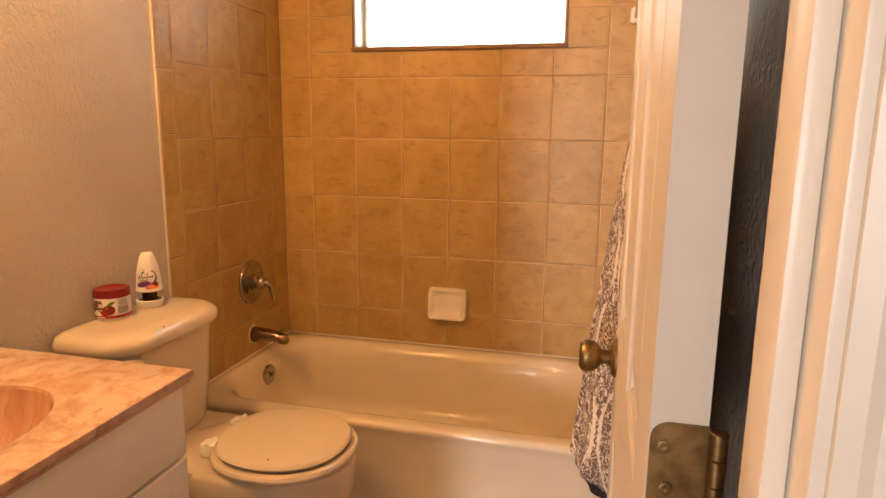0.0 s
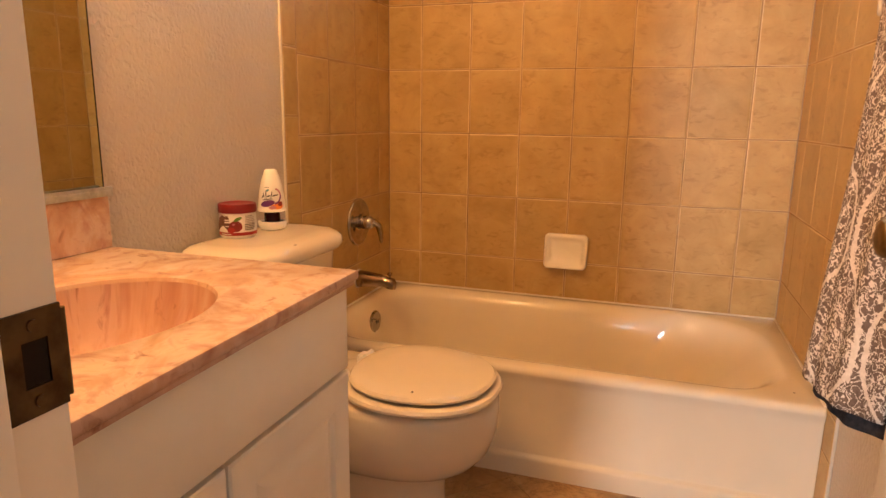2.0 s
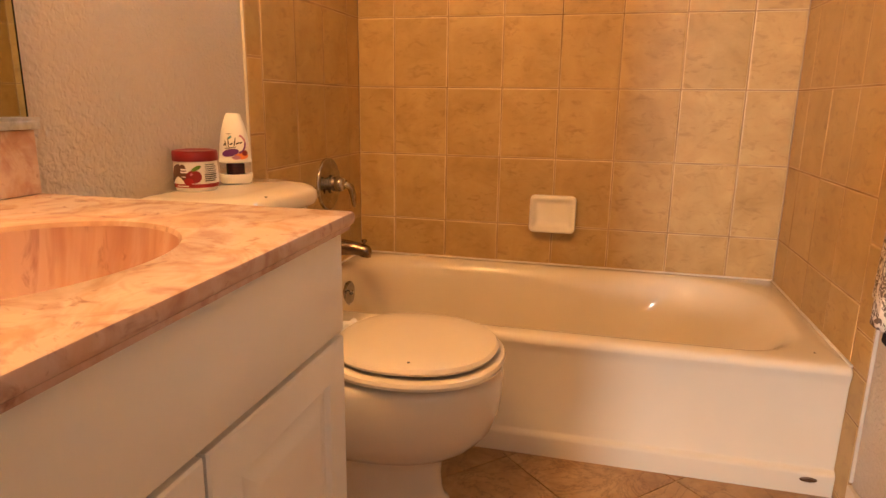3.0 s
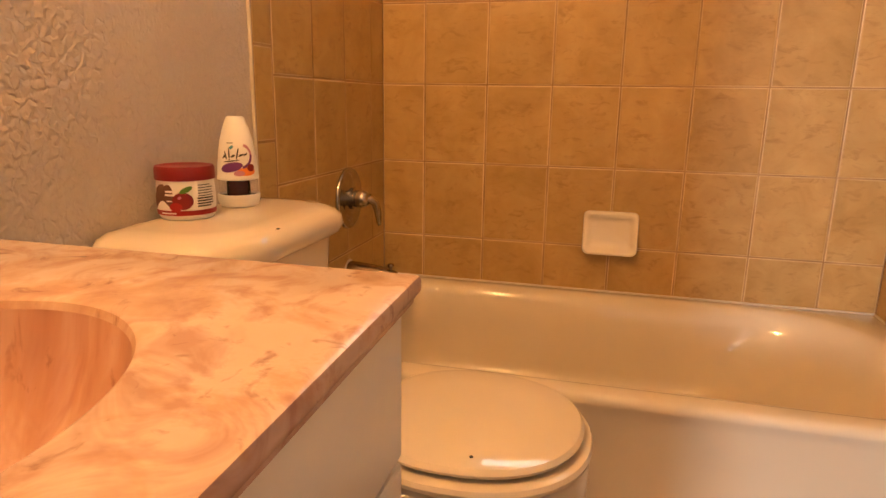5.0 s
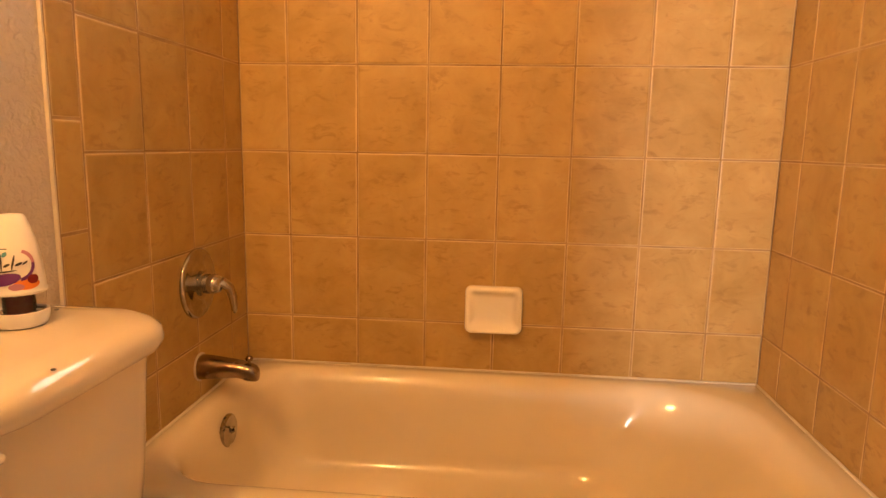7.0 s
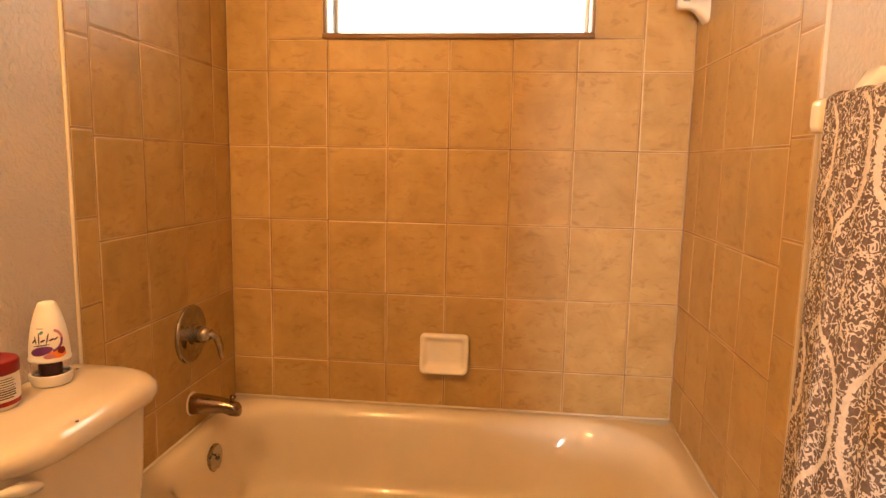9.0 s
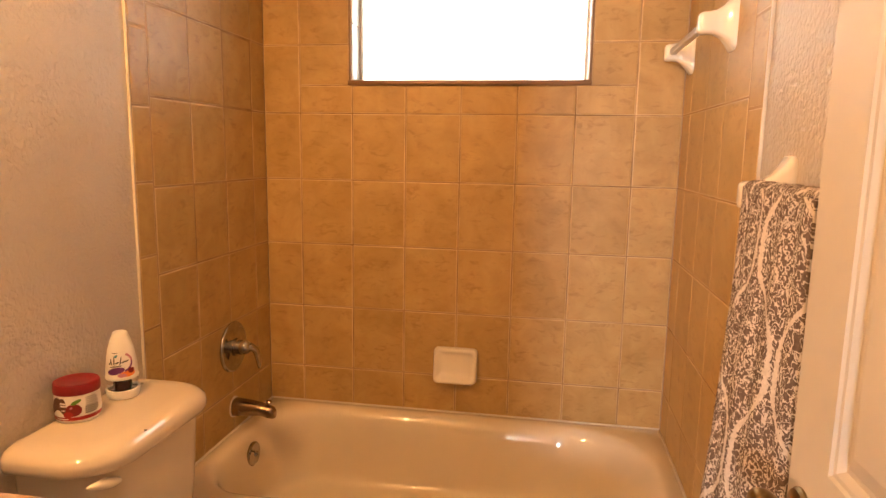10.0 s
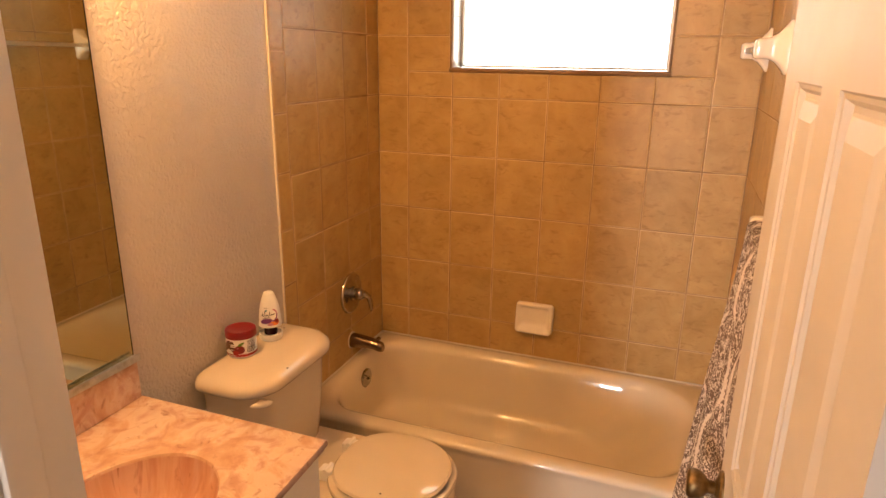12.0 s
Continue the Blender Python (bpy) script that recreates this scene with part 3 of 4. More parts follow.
def towel():
    t = thing("bath_towel", "taupe and white damask bath towel hanging from the bar", "towel")
    bar_x, bar_z = W - 0.066, 1.266
    cols, rows = 64, 60

    def outline(s):
        """The front layer at depth s: 0 on the bar, 1 at the hem."""
        z = bar_z + 0.016 - s * 0.685
        a = Vector((1.430 - 0.010 * s, -1.062))
        b = Vector((1.427 - 0.112 * s ** 0.85, -1.16 - 0.142 * s ** 0.8))
        c = Vector((1.424 - 0.016 * s, -1.398 - 0.022 * min(1, s * 3)))
        return z, a, b, c

    def layer(dx, hem):
        bm = bmesh.new()
        uvl = bm.loops.layers.uv.new("UVMap")
        grid, uv = [], {}
        for r in range(rows + 1):
            s = r / rows * hem
            z, a, b, c = outline(s)
            line = []
            for i in range(cols + 1):
                u = i / cols
                # a rounded corner through b
                if u < 0.55:
                    q = u / 0.55
                    p = a.lerp(b, q)
                else:
                    q = (u - 0.55) / 0.45
                    p = b.lerp(c, q)
                soft = math.exp(-((u - 0.55) / 0.11) ** 2) * 0.018 * s
                ripple = 0.0045 * s * math.sin(u * 19 + 2 * s) + 0.003 * math.sin(u * 41 + 3)
                p = p + Vector((soft + ripple + dx, soft * 0.6))
                dip = 0.012 * math.sin(u * 5 + 0.5) * s
                line.append(bm.verts.new((p.x, p.y, z + dip)))
                uv[line[-1]] = (u * 0.42, s * 0.685)
            grid.append(line)
        for r in range(rows):
            for i in range(cols):
                f = bm.faces.new((grid[r][i], grid[r][i + 1], grid[r + 1][i + 1], grid[r + 1][i]))
                for lp in f.loops:
                    lp[uvl].uv = uv[lp.vert]
        return bm

    front = part("front_layer", layer(0.0, 0.99), TOWEL, t, fix=False)
    m = front.modifiers.new("thickness", "SOLIDIFY")
    m.thickness, m.offset = 0.006, 0.0
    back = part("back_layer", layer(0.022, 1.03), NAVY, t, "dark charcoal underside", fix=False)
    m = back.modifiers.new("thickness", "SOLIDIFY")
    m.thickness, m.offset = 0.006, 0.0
    # fold over the bar
    bm = bmesh.new()
    uvl = bm.loops.layers.uv.new("UVMap")
    arc = []
    for k in range(13):
        a = math.pi * k / 12
        arc.append([Vector((bar_x - 0.018 * math.cos(a) * 1.0, -1.062 - 0.336 * i / 40, bar_z + 0.014 + 0.010 * math.sin(a) + 0.002 * math.sin(i * 0.9))) for i in range(41)])
    vs = [[bm.verts.new(p) for p in r] for r in arc]
    for k in range(12):
        for i in range(40):
            f = bm.faces.new((vs[k][i], vs[k][i + 1], vs[k + 1][i + 1], vs[k + 1][i]))
            for lp, (kk, ii) in zip(f.loops, ((k, i), (k, i + 1), (k + 1, i + 1), (k + 1, i))):
                lp[uvl].uv = (ii / 40 * 0.42, -0.004 * kk)
    fold = part("fold", bm, TOWEL, t, fix=False)
    m = fold.modifiers.new("thickness", "SOLIDIFY")
    m.thickness, m.offset = 0.006, 0.0
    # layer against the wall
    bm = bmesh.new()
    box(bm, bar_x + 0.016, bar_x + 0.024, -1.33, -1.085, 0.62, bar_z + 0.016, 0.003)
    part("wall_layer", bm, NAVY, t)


towel()

# ---------------------------------------------------------------- toilet


def egg(cx, cy, back, front, half, z, n=48, p=2.25):
    """A ring, rounder at the front (x up) than behind."""
    out = []
    for i in range(n):
        a = 2 * math.pi * i / n
        c, s = math.cos(a), math.sin(a)
        r = (abs(c) ** p + abs(s) ** p) ** (-1 / p)
        out.append(Vector((cx + r * c * (front if c > 0 else back), cy + r * s * half, z)))
    return out


def toilet():
    t = thing("toilet", "bone china toilet with its lid down", "toilet")
    cy = -1.045

    def bowed(p):
        """The front of tank and lid swells towards the middle."""
        return Vector((p.x - 0.014 * (p.x / 0.25) * ((p.y - cy) / 0.22) ** 2, p.y, p.z))

    # tank
    bm = bmesh.new()
    rings = []
    for z, x1, hy in ((0.36, 0.200, 0.172), (0.38, 0.210, 0.184), (0.50, 0.219, 0.195), (0.65, 0.226, 0.203), (0.679, 0.228, 0.205)):
        rings.append([bowed(p) for p in rrect(0.012, x1, cy - 0.008 - hy, cy - 0.008 + hy, (0.085, 0.02, 0.02, 0.085), z, 10)])
    loft(bm, rings)
    part("tank", bm, CHINA, t, angle=60)
    bm = bmesh.new()
    rings = []
    for z, g in ((0.676, -0.012), (0.678, 0.0), (0.684, 0.009), (0.696, 0.014), (0.712, 0.011), (0.722, 0.001), (0.7285, -0.016), (0.731, -0.05)):
        rings.append([bowed(p) for p in rrect(0.006 - min(g, 0) * 0.3, 0.240 + g, cy - 0.230 - g, cy + 0.207 + g, (0.105 + min(g, 0) * 0.6, 0.03, 0.03, 0.105 + min(g, 0) * 0.6), z, 14)])
    loft(bm, rings)
    part("tank_lid", bm, CHINA, t, angle=60)
    for x, y, r in ((0.232, -1.128, 0.0032), (0.06, -0.89, 0.0032)):
        part("chip", lathe(bmesh.new(), [(r, 0), (r, 0.0012), (0, 0.0014)], (x, y, 0.7258 if x > 0.2 else 0.7305), "z", 8), INK, t, "small dark chip")
    # flush lever on the front of the tank
    bm = tube(bmesh.new(), [(0.197, -1.271, 0.6645), (0.202, -1.265, 0.664), (0.211, -1.250, 0.6615), (0.217, -1.235, 0.658), (0.221, -1.221, 0.655), (0.2235, -1.209, 0.6525), (0.224, -1.203, 0.652)], [0.0015, 0.0065, 0.0108, 0.0118, 0.0105, 0.0070, 0.0015], 14, 0.95)
    lathe(bm, [(0.008, 0.185), (0.008, 0.212), (0.0, 0.213)], (0, -1.224, 0.656), "x", 12)
    part("flush_lever", bm, CERAMIC, t, "white flush lever")
    # bowl with its foot and deck
    bm = bmesh.new()
    loft(bm, [egg(0.40, cy, 0.22, a, b, z) for a, b, z in ((0.222, 0.100, 0.0), (0.220, 0.098, 0.010), (0.208, 0.088, 0.022), (0.202, 0.081, 0.05), (0.200, 0.079, 0.09), (0.203, 0.081, 0.115), (0.212, 0.090, 0.138))]
         + [egg(0.44, cy, 0.22, a, b, z) for a, b, z in ((0.190, 0.106, 0.151), (0.219, 0.129, 0.166), (0.250, 0.152, 0.190), (0.276, 0.171, 0.222), (0.291, 0.183, 0.268), (0.296, 0.187, 0.315), (0.295, 0.187, 0.346), (0.288, 0.181, 0.3595), (0.262, 0.160, 0.3625))])
    part("bowl", bm, CHINA, t, angle=60)
    bm = bmesh.new()
    loft(bm, [rrect(0.02, 0.36, cy - 0.11, cy + 0.11, 0.04, 0.25), rrect(0.015, 0.38, cy - 0.165, cy + 0.165, 0.05, 0.31), rrect(0.012, 0.40, cy - 0.178, cy + 0.178, 0.05, 0.345), rrect(0.018, 0.40, cy - 0.172, cy + 0.172, 0.05, 0.362)])
    part("deck", bm, CHINA, t, angle=60)
    # seat ring and lid
    bm = bmesh.new()
    outer = lambda g, z: egg(0.530, cy - 0.003, 0.176 + g, 0.199 + g, 0.181 + g, z)
    loft(bm, [outer(-0.020, 0.3705), outer(0.004, 0.3715), outer(0.009, 0.375), outer(0.0105, 0.382), outer(0.007, 0.389), outer(-0.002, 0.3920), outer(-0.012, 0.3915), outer(-0.03, 0.3880)])
    part("seat", bm, SEAT, t)
    bm = bmesh.new()
    loft(bm, [outer(-0.040, 0.3985), outer(-0.009, 0.399), outer(-0.005, 0.406), outer(-0.011, 0.413), outer(-0.028, 0.4165), outer(-0.08, 0.419)])
    part("lid", bm, SEAT, t)
    part("chip", lathe(bmesh.new(), [(0.0032, 0), (0.0032, 0.0014), (0, 0.0016)], (0.566, -1.190, 0.4165), "z", 8), INK, t, "small dark chip")
    for dy in (-0.075, 0.075):
        bm = bmesh.new()
        box(bm, 0.325, 0.372, cy + dy - 0.021, cy + dy + 0.021, 0.362, 0.402, 0.007)
        tube(bm, [(0.352, cy + dy - 0.022, 0.4), (0.352, cy + dy + 0.022, 0.4)], 0.008, 12)
        part("seat_hinge", bm, WHITE, t, "white plastic seat hinge")
        part("bolt_cap", lathe(bmesh.new(), [(0.014, 0), (0.013, 0.012), (0.006, 0.018), (0, 0.019)], (0.36, cy + dy * 1.35, 0.018), "z", 16), WHITE, t, "white bolt cap")


toilet()

# ---------------------------------------------------------------- vanity
CT, CX, CY0, CY1 = 0.770, 0.569, -2.184, -1.466


def panel_door(bm, x, y0, y1, z0, z1, t=0.018, rail=0.055):
    """A cabinet door with a raised panel, its face towards +x at x + t."""
    def ring(i, d):
        return [Vector((x + d, y, z)) for y, z in ((y0 + i, z0 + i), (y1 - i, z0 + i), (y1 - i, z1 - i), (y0 + i, z1 - i))]
    loft(bm, [ring(0, 0), ring(0, t - 0.003), ring(0.003, t), ring(rail, t), ring(rail + 0.004, t - 0.008), ring(rail + 0.010, t - 0.009), ring(rail + 0.014, t - 0.007), ring(rail + 0.036, t - 0.0005), ring(rail + 0.040, t - 0.0005)])


def vanity():
    v = thing("vanity_cabinet", "white painted vanity cabinet with raised-panel doors", "cabinet")
    xf = 0.540
    bm = bmesh.new()
    box(bm, 0.002, xf, CY1 - 0.038, CY1 - 0.022, 0.09, 0.742)
    box(bm, 0.002, xf, CY0 + 0.002, CY0 + 0.018, 0.09, 0.742)
    box(bm, xf - 0.018, xf, CY0 + 0.0185, CY1 - 0.0385, 0.106, 0.742)
    box(bm, 0.002, xf, CY0 + 0.0185, CY1 - 0.0385, 0.09, 0.1055)
    box(bm, 0.002, xf - 0.06, CY0 + 0.002, CY1 - 0.022, 0, 0.0895)
    part("body", bm, CABINET, v, smooth=False)
    part("false_front", box(bmesh.new(), xf, xf + 0.018, CY0 + 0.004, CY1 - 0.024, 0.594, 0.7415, 0.003), CABINET, v)
    mid = -1.835
    for y0, y1, ky in ((mid + 0.003, CY1 - 0.024, mid + 0.034), (CY0 + 0.004, mid - 0.003, mid - 0.036)):
        bm = bmesh.new()
        panel_door(bm, xf, y0, y1, 0.105, 0.585)
        d = part("door", bm, CABINET, v, angle=20)
        part("knob", lathe(bmesh.new(), [(0.009, 0), (0.008, 0.008), (0.011, 0.013), (0.016, 0.018), (0.017, 0.024), (0.013, 0.029), (0, 0.031)], (xf + 0.017, ky, 0.493), "x", 20), WHITE, d, "white round knob")


vanity()


def countertop():
    c = thing("countertop", "rose and cream cultured marble vanity top with moulded basin", "countertop")
    bx, by, sx, sy = 0.325, -1.826, 0.160, 0.200
    n = 96
    x0, x1, y0, y1 = 0.001, CX, CY0, CY1

    def oval(k, z, dx=0.0):
        return [Vector((bx + dx + k * sx * math.cos(2 * math.pi * i / n), by + k * sy * math.sin(2 * math.pi * i / n), z)) for i in range(n)]

    def rect(i, z):
        out = []
        for q in range(n):
            a = 2 * math.pi * q / n
            d = Vector((sx * math.cos(a), sy * math.sin(a)))
            k = min(((x1 - i - bx) / d.x if d.x > 1e-9 else 9e9), ((x0 + i - bx) / d.x if d.x < -1e-9 else 9e9), ((y1 - i - by) / d.y if d.y > 1e-9 else 9e9), ((y0 + i - by) / d.y if d.y < -1e-9 else 9e9))
            out.append(Vector((bx + d.x * k, by + d.y * k, z)))
        # pull the nearest points into the four corners
        for cx, cy in ((x0 + i, y0 + i), (x0 + i, y1 - i), (x1 - i, y0 + i), (x1 - i, y1 - i)):
            j = min(range(n), key=lambda q: (out[q].x - cx) ** 2 + (out[q].y - cy) ** 2)
            out[j].x, out[j].y = cx, cy
        # the front edge runs slightly askew of the wall
        for p in out:
            p.x += max(0.0, (p.x - bx) / (x1 - bx)) ** 2 * 0.03 * (y1 - p.y)
        return out

    bm = bmesh.new()
    loft(bm, [rect(0.0018, CT - 0.0015), rect(0.0045, CT), oval(1.30, CT), oval(1.02, CT - 0.0003), oval(1.0, CT - 0.002), oval(0.985, CT - 0.008)], cap_start=False, cap_end=False)
    part("top", bm, MARBLE, c, angle=40)
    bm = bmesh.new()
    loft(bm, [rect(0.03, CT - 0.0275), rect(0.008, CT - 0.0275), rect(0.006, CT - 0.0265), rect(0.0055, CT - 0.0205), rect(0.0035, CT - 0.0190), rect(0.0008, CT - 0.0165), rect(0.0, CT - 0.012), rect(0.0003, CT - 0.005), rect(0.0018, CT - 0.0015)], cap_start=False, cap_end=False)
    # the edge has the top's marble, multiplied by a darker mauve tone
    part("top_edge", bm, EDGE, c, "darker mauve edge", angle=40)
    bm = bmesh.new()
    loft(bm, [oval(0.985, CT - 0.008), oval(0.962, CT - 0.035), oval(0.89, CT - 0.075), oval(0.78, CT - 0.115), oval(0.55, CT - 0.138), oval(0.2, CT - 0.145), oval(0.08, CT - 0.147)], cap_start=False)
    part("basin", bm, BASIN, c, "oval basin with run rose veins", angle=40)
    part("backsplash", box(bmesh.new(), 0.001, 0.021, CY0, CY1 - 0.008, CT + 0.0005, CT + 0.105, 0.003), MARBLE, c, angle=40)
    part("basin_drain", lathe(bmesh.new(), [(0.022, 0), (0.022, 0.003), (0.012, 0.004), (0, 0.004)], (bx, by, CT - 0.1465), "z", 24), CHROME, c, "chrome basin drain")


countertop()


def faucet():
    f = thing("basin_faucet", "worn chrome two-handle faucet on the vanity top", "faucet")
    x, y = 0.100, -1.840
    bm = bmesh.new()
    loft(bm, [rrect(x - 0.026, x + 0.026, y - 0.078, y + 0.078, 0.024, z) if k == 0 else rrect(x - 0.022, x + 0.022, y - 0.074, y + 0.074, 0.02, z) for z, k in ((CT + 0.0006, 0), (CT + 0.012, 0), (CT + 0.018, 1))])
    part("base", bm, CHROME, f)
    bm = tube(bmesh.new(), [(x, y, CT + 0.015), (x + 0.004, y, CT + 0.04), (x + 0.03, y, CT + 0.055), (x + 0.07, y, CT + 0.052), (x + 0.105, y, CT + 0.042), (x + 0.112, y, CT + 0.030)], [0.020, 0.018, 0.016, 0.014, 0.012, 0.010], 18)
    part("spout", bm, CHROME, f)
    for s in (-1, 1):
        bm = lathe(bmesh.new(), [(0.016, 0), (0.015, 0.014), (0.019, 0.024), (0.018, 0.032), (0.008, 0.037), (0, 0.037)], (x, y + s * 0.055, CT + 0.016), "z", 20)
        tube(bm, [(x, y + s * 0.055, CT + 0.044), (x + 0.03, y + s * 0.062, CT + 0.048), (x + 0.05, y + s * 0.066, CT + 0.050)], [0.009, 0.008, 0.004], 12, 0.7)
        part("handle", bm, CHROME, f)


faucet()

# mirror over the vanity
mirror = thing("wall_mirror", "frameless wall mirror with a metal bottom channel", "mirror")
MIRROR_N = -1.474


def leaning(name, y0, y1, d0, d1, material, label=""):
    """A slab of the mirror, which stands off the wall, more so at its inner end."""
    bm = box(bmesh.new(), d0, d1, y0, y1, 0.889, 1.86)
    for v in bm.verts:
        v.co.x += 0.027 - 0.019 * (v.co.y - CY0)
    return part(name, bm, material, mirror, label, smooth=False)


leaning("glass", CY0 + 0.002, MIRROR_N - 0.0026, -0.0075, -0.002, MIRROR)
# black strip paints in the shade of the gap behind the mirror's edge
leaning("edge", MIRROR_N - 0.0025, MIRROR_N, -0.0078, -0.0015, BLACK, "dark strip for the shaded gap at the mirror's edge")
bm = bmesh.new()
box(bm, -0.0078, 0.0300, CY0 + 0.002, -1.470, 0.8755, 0.8885, 0.001)
box(bm, 0.0275, 0.0300, CY0 + 0.002, -1.470, 0.8886, 0.895, 0.0008)
part("bottom_channel", bm, STEEL, mirror, "aluminium channel")


def vanity_light():
    """The bulbs over the mirror that light the room."""
    v = thing("vanity_light", "chrome bath light bar with round lit bulbs", "light fixture")
    part("back_plate", box(bmesh.new(), -0.0079, 0.018, -1.99, -1.45, 2.03, 2.14, 0.004), CHROME, v)
    for y in (-1.88, -1.72, -1.56):
        b = part("socket", lathe(bmesh.new(), [(0.022, 0.0), (0.024, 0.03), (0.024, 0.06), (0.02, 0.07)], (0.018, y, 2.085), "x", 20), CHROME, v)
        part("bulb", lathe(bmesh.new(), [(0.012, 0.0), (0.016, 0.008), (0.032, 0.022), (0.040, 0.042), (0.039, 0.058), (0.028, 0.076), (0.012, 0.084), (0.0, 0.085)], (0.088, y, 2.085), "x", 24), BULB, b, "lit round bulb")


vanity_light()

# ---------------------------------------------------------------- things on the tank
LID_Z = 0.7313


def wrap(bm, radius_at, ang, z, pts, lift=0.0006, rings=4):
    """Lays a flat outline (u along the girth, v up, in metres) on a turned body."""
    cu = sum(p[0] for p in pts) / len(pts)
    cv = sum(p[1] for p in pts) / len(pts)

    def put(u, v):
        r = radius_at(z + v)
        a = ang + u / r
        return Vector(((r + lift) * math.cos(a), (r + lift) * math.sin(a), z + v))

    prev = None
    centre = bm.verts.new(put(cu, cv))
    for k in range(1, rings + 1):
        q = k / rings
        cur = [bm.verts.new(put(cu + (u - cu) * q, cv + (v - cv) * q)) for u, v in pts]
        for i in range(len(cur)):
            j = (i + 1) % len(cur)
            bm.faces.new((centre, cur[i], cur[j]) if prev is None else (prev[i], cur[i], cur[j], prev[j]))
        prev = cur


def oval_pts(cu, cv, ru, rv, n=20, tilt=0.0):
    c, s = math.cos(tilt), math.sin(tilt)
    return [(cu + ru * math.cos(a) * c - rv * math.sin(a) * s, cv + ru * math.cos(a) * s + rv * math.sin(a) * c) for a in [2 * math.pi * i / n for i in range(n)]]


def rect_pts(u0, u1, v0, v1, n=5):
    out = [(u0 + (u1 - u0) * i / n, v0) for i in range(n)] + [(u1, v0 + (v1 - v0) * i / n) for i in range(n)]
    return out + [(u1 - (u1 - u0) * i / n, v1) for i in range(n)] + [(u0, v1 - (v1 - v0) * i / n) for i in range(n)]


def gel_jar(x, y):
    j = thing("gel_jar", "white odour gel jar with a red lid and apple label", "jar")
    j.location, j.scale = (x, y, LID_Z), (0.92, 0.92, 0.92)
    face = math.atan2(-1.95 - y, 0.72 - x) + 0.0
    r0 = lambda z: 0.0485 + 0.0025 * math.sin(min(max(z / 0.07, 0), 1) * math.pi)
    part("jar_body", lathe(bmesh.new(), [(0.044, 0.0), (0.0475, 0.004), (0.0485, 0.009), (r0(0.02), 0.02), (r0(0.035), 0.035), (r0(0.055), 0.055), (0.0485, 0.068), (0.0485, 0.074), (0.044, 0.076)], n=48), WHITE, j)
    bm = lathe(bmesh.new(), [(0.046, 0.069), (0.0512, 0.070), (0.0516, 0.074), (0.0512, 0.090), (0.0495, 0.0935), (0.044, 0.0945), (0.040, 0.0925), (0.0, 0.092)], n=64)
    part("lid", bm, RED, j, "red screw lid", angle=50)

    def lay(name, mat, pts, label="", lift=0.0007):
        bm = bmesh.new()
        wrap(bm, r0, face, 0, pts, lift)
        part(name, bm, mat, j, label)

    lay("label_shine", PINK, oval_pts(-0.013, 0.041, 0.0035, 0.0025, 12, 0.6), "pale shine on the apple", 0.0013)
    lay("label_band", LABELRED, rect_pts(-0.07, 0.07, 0.009, 0.018, 24), "red label band")
    lay("label_panel", LABELBROWN, [(-0.072, 0.020), (-0.026, 0.020), (-0.022, 0.030), (-0.025, 0.056), (-0.029, 0.063), (-0.050, 0.064), (-0.062, 0.058), (-0.072, 0.040)], "brown label panel")
    lay("label_apple", RED, oval_pts(-0.008, 0.035, 0.0175, 0.0155), "red apple on the label", 0.0010)
    lay("label_apple", LABELRED, oval_pts(-0.020, 0.0245, 0.011, 0.008), "red apple on the label", 0.0011)
    lay("label_leaf", GREEN, oval_pts(-0.002, 0.0545, 0.012, 0.0046, 16, 0.45), "green leaf on the label", 0.0011)
    for i, (a, b) in enumerate(((0.018, 0.043), (0.018, 0.049), (0.018, 0.046), (0.018, 0.050), (0.018, 0.048), (0.016, 0.050), (0.016, 0.049), (0.016, 0.050), (0.016, 0.044))):
        v = 0.0615 - i * 0.0047
        lay("print_line", INK, rect_pts(a, b, v, v + (0.0014 if i < 5 else 0.0024)), "", 0.0011)
    lay("print_line", WHITE, rect_pts(-0.038, -0.024, 0.050, 0.0535), "", 0.0012)
    lay("print_line", WHITE, rect_pts(-0.039, -0.023, 0.044, 0.0475), "", 0.0012)
    lay("print_line", WHITE, rect_pts(-0.036, -0.026, 0.034, 0.036), "", 0.0012)
    lay("print_line", WHITE, rect_pts(-0.050, -0.020, 0.012, 0.0145), "", 0.0012)


gel_jar(0.050, -1.103)


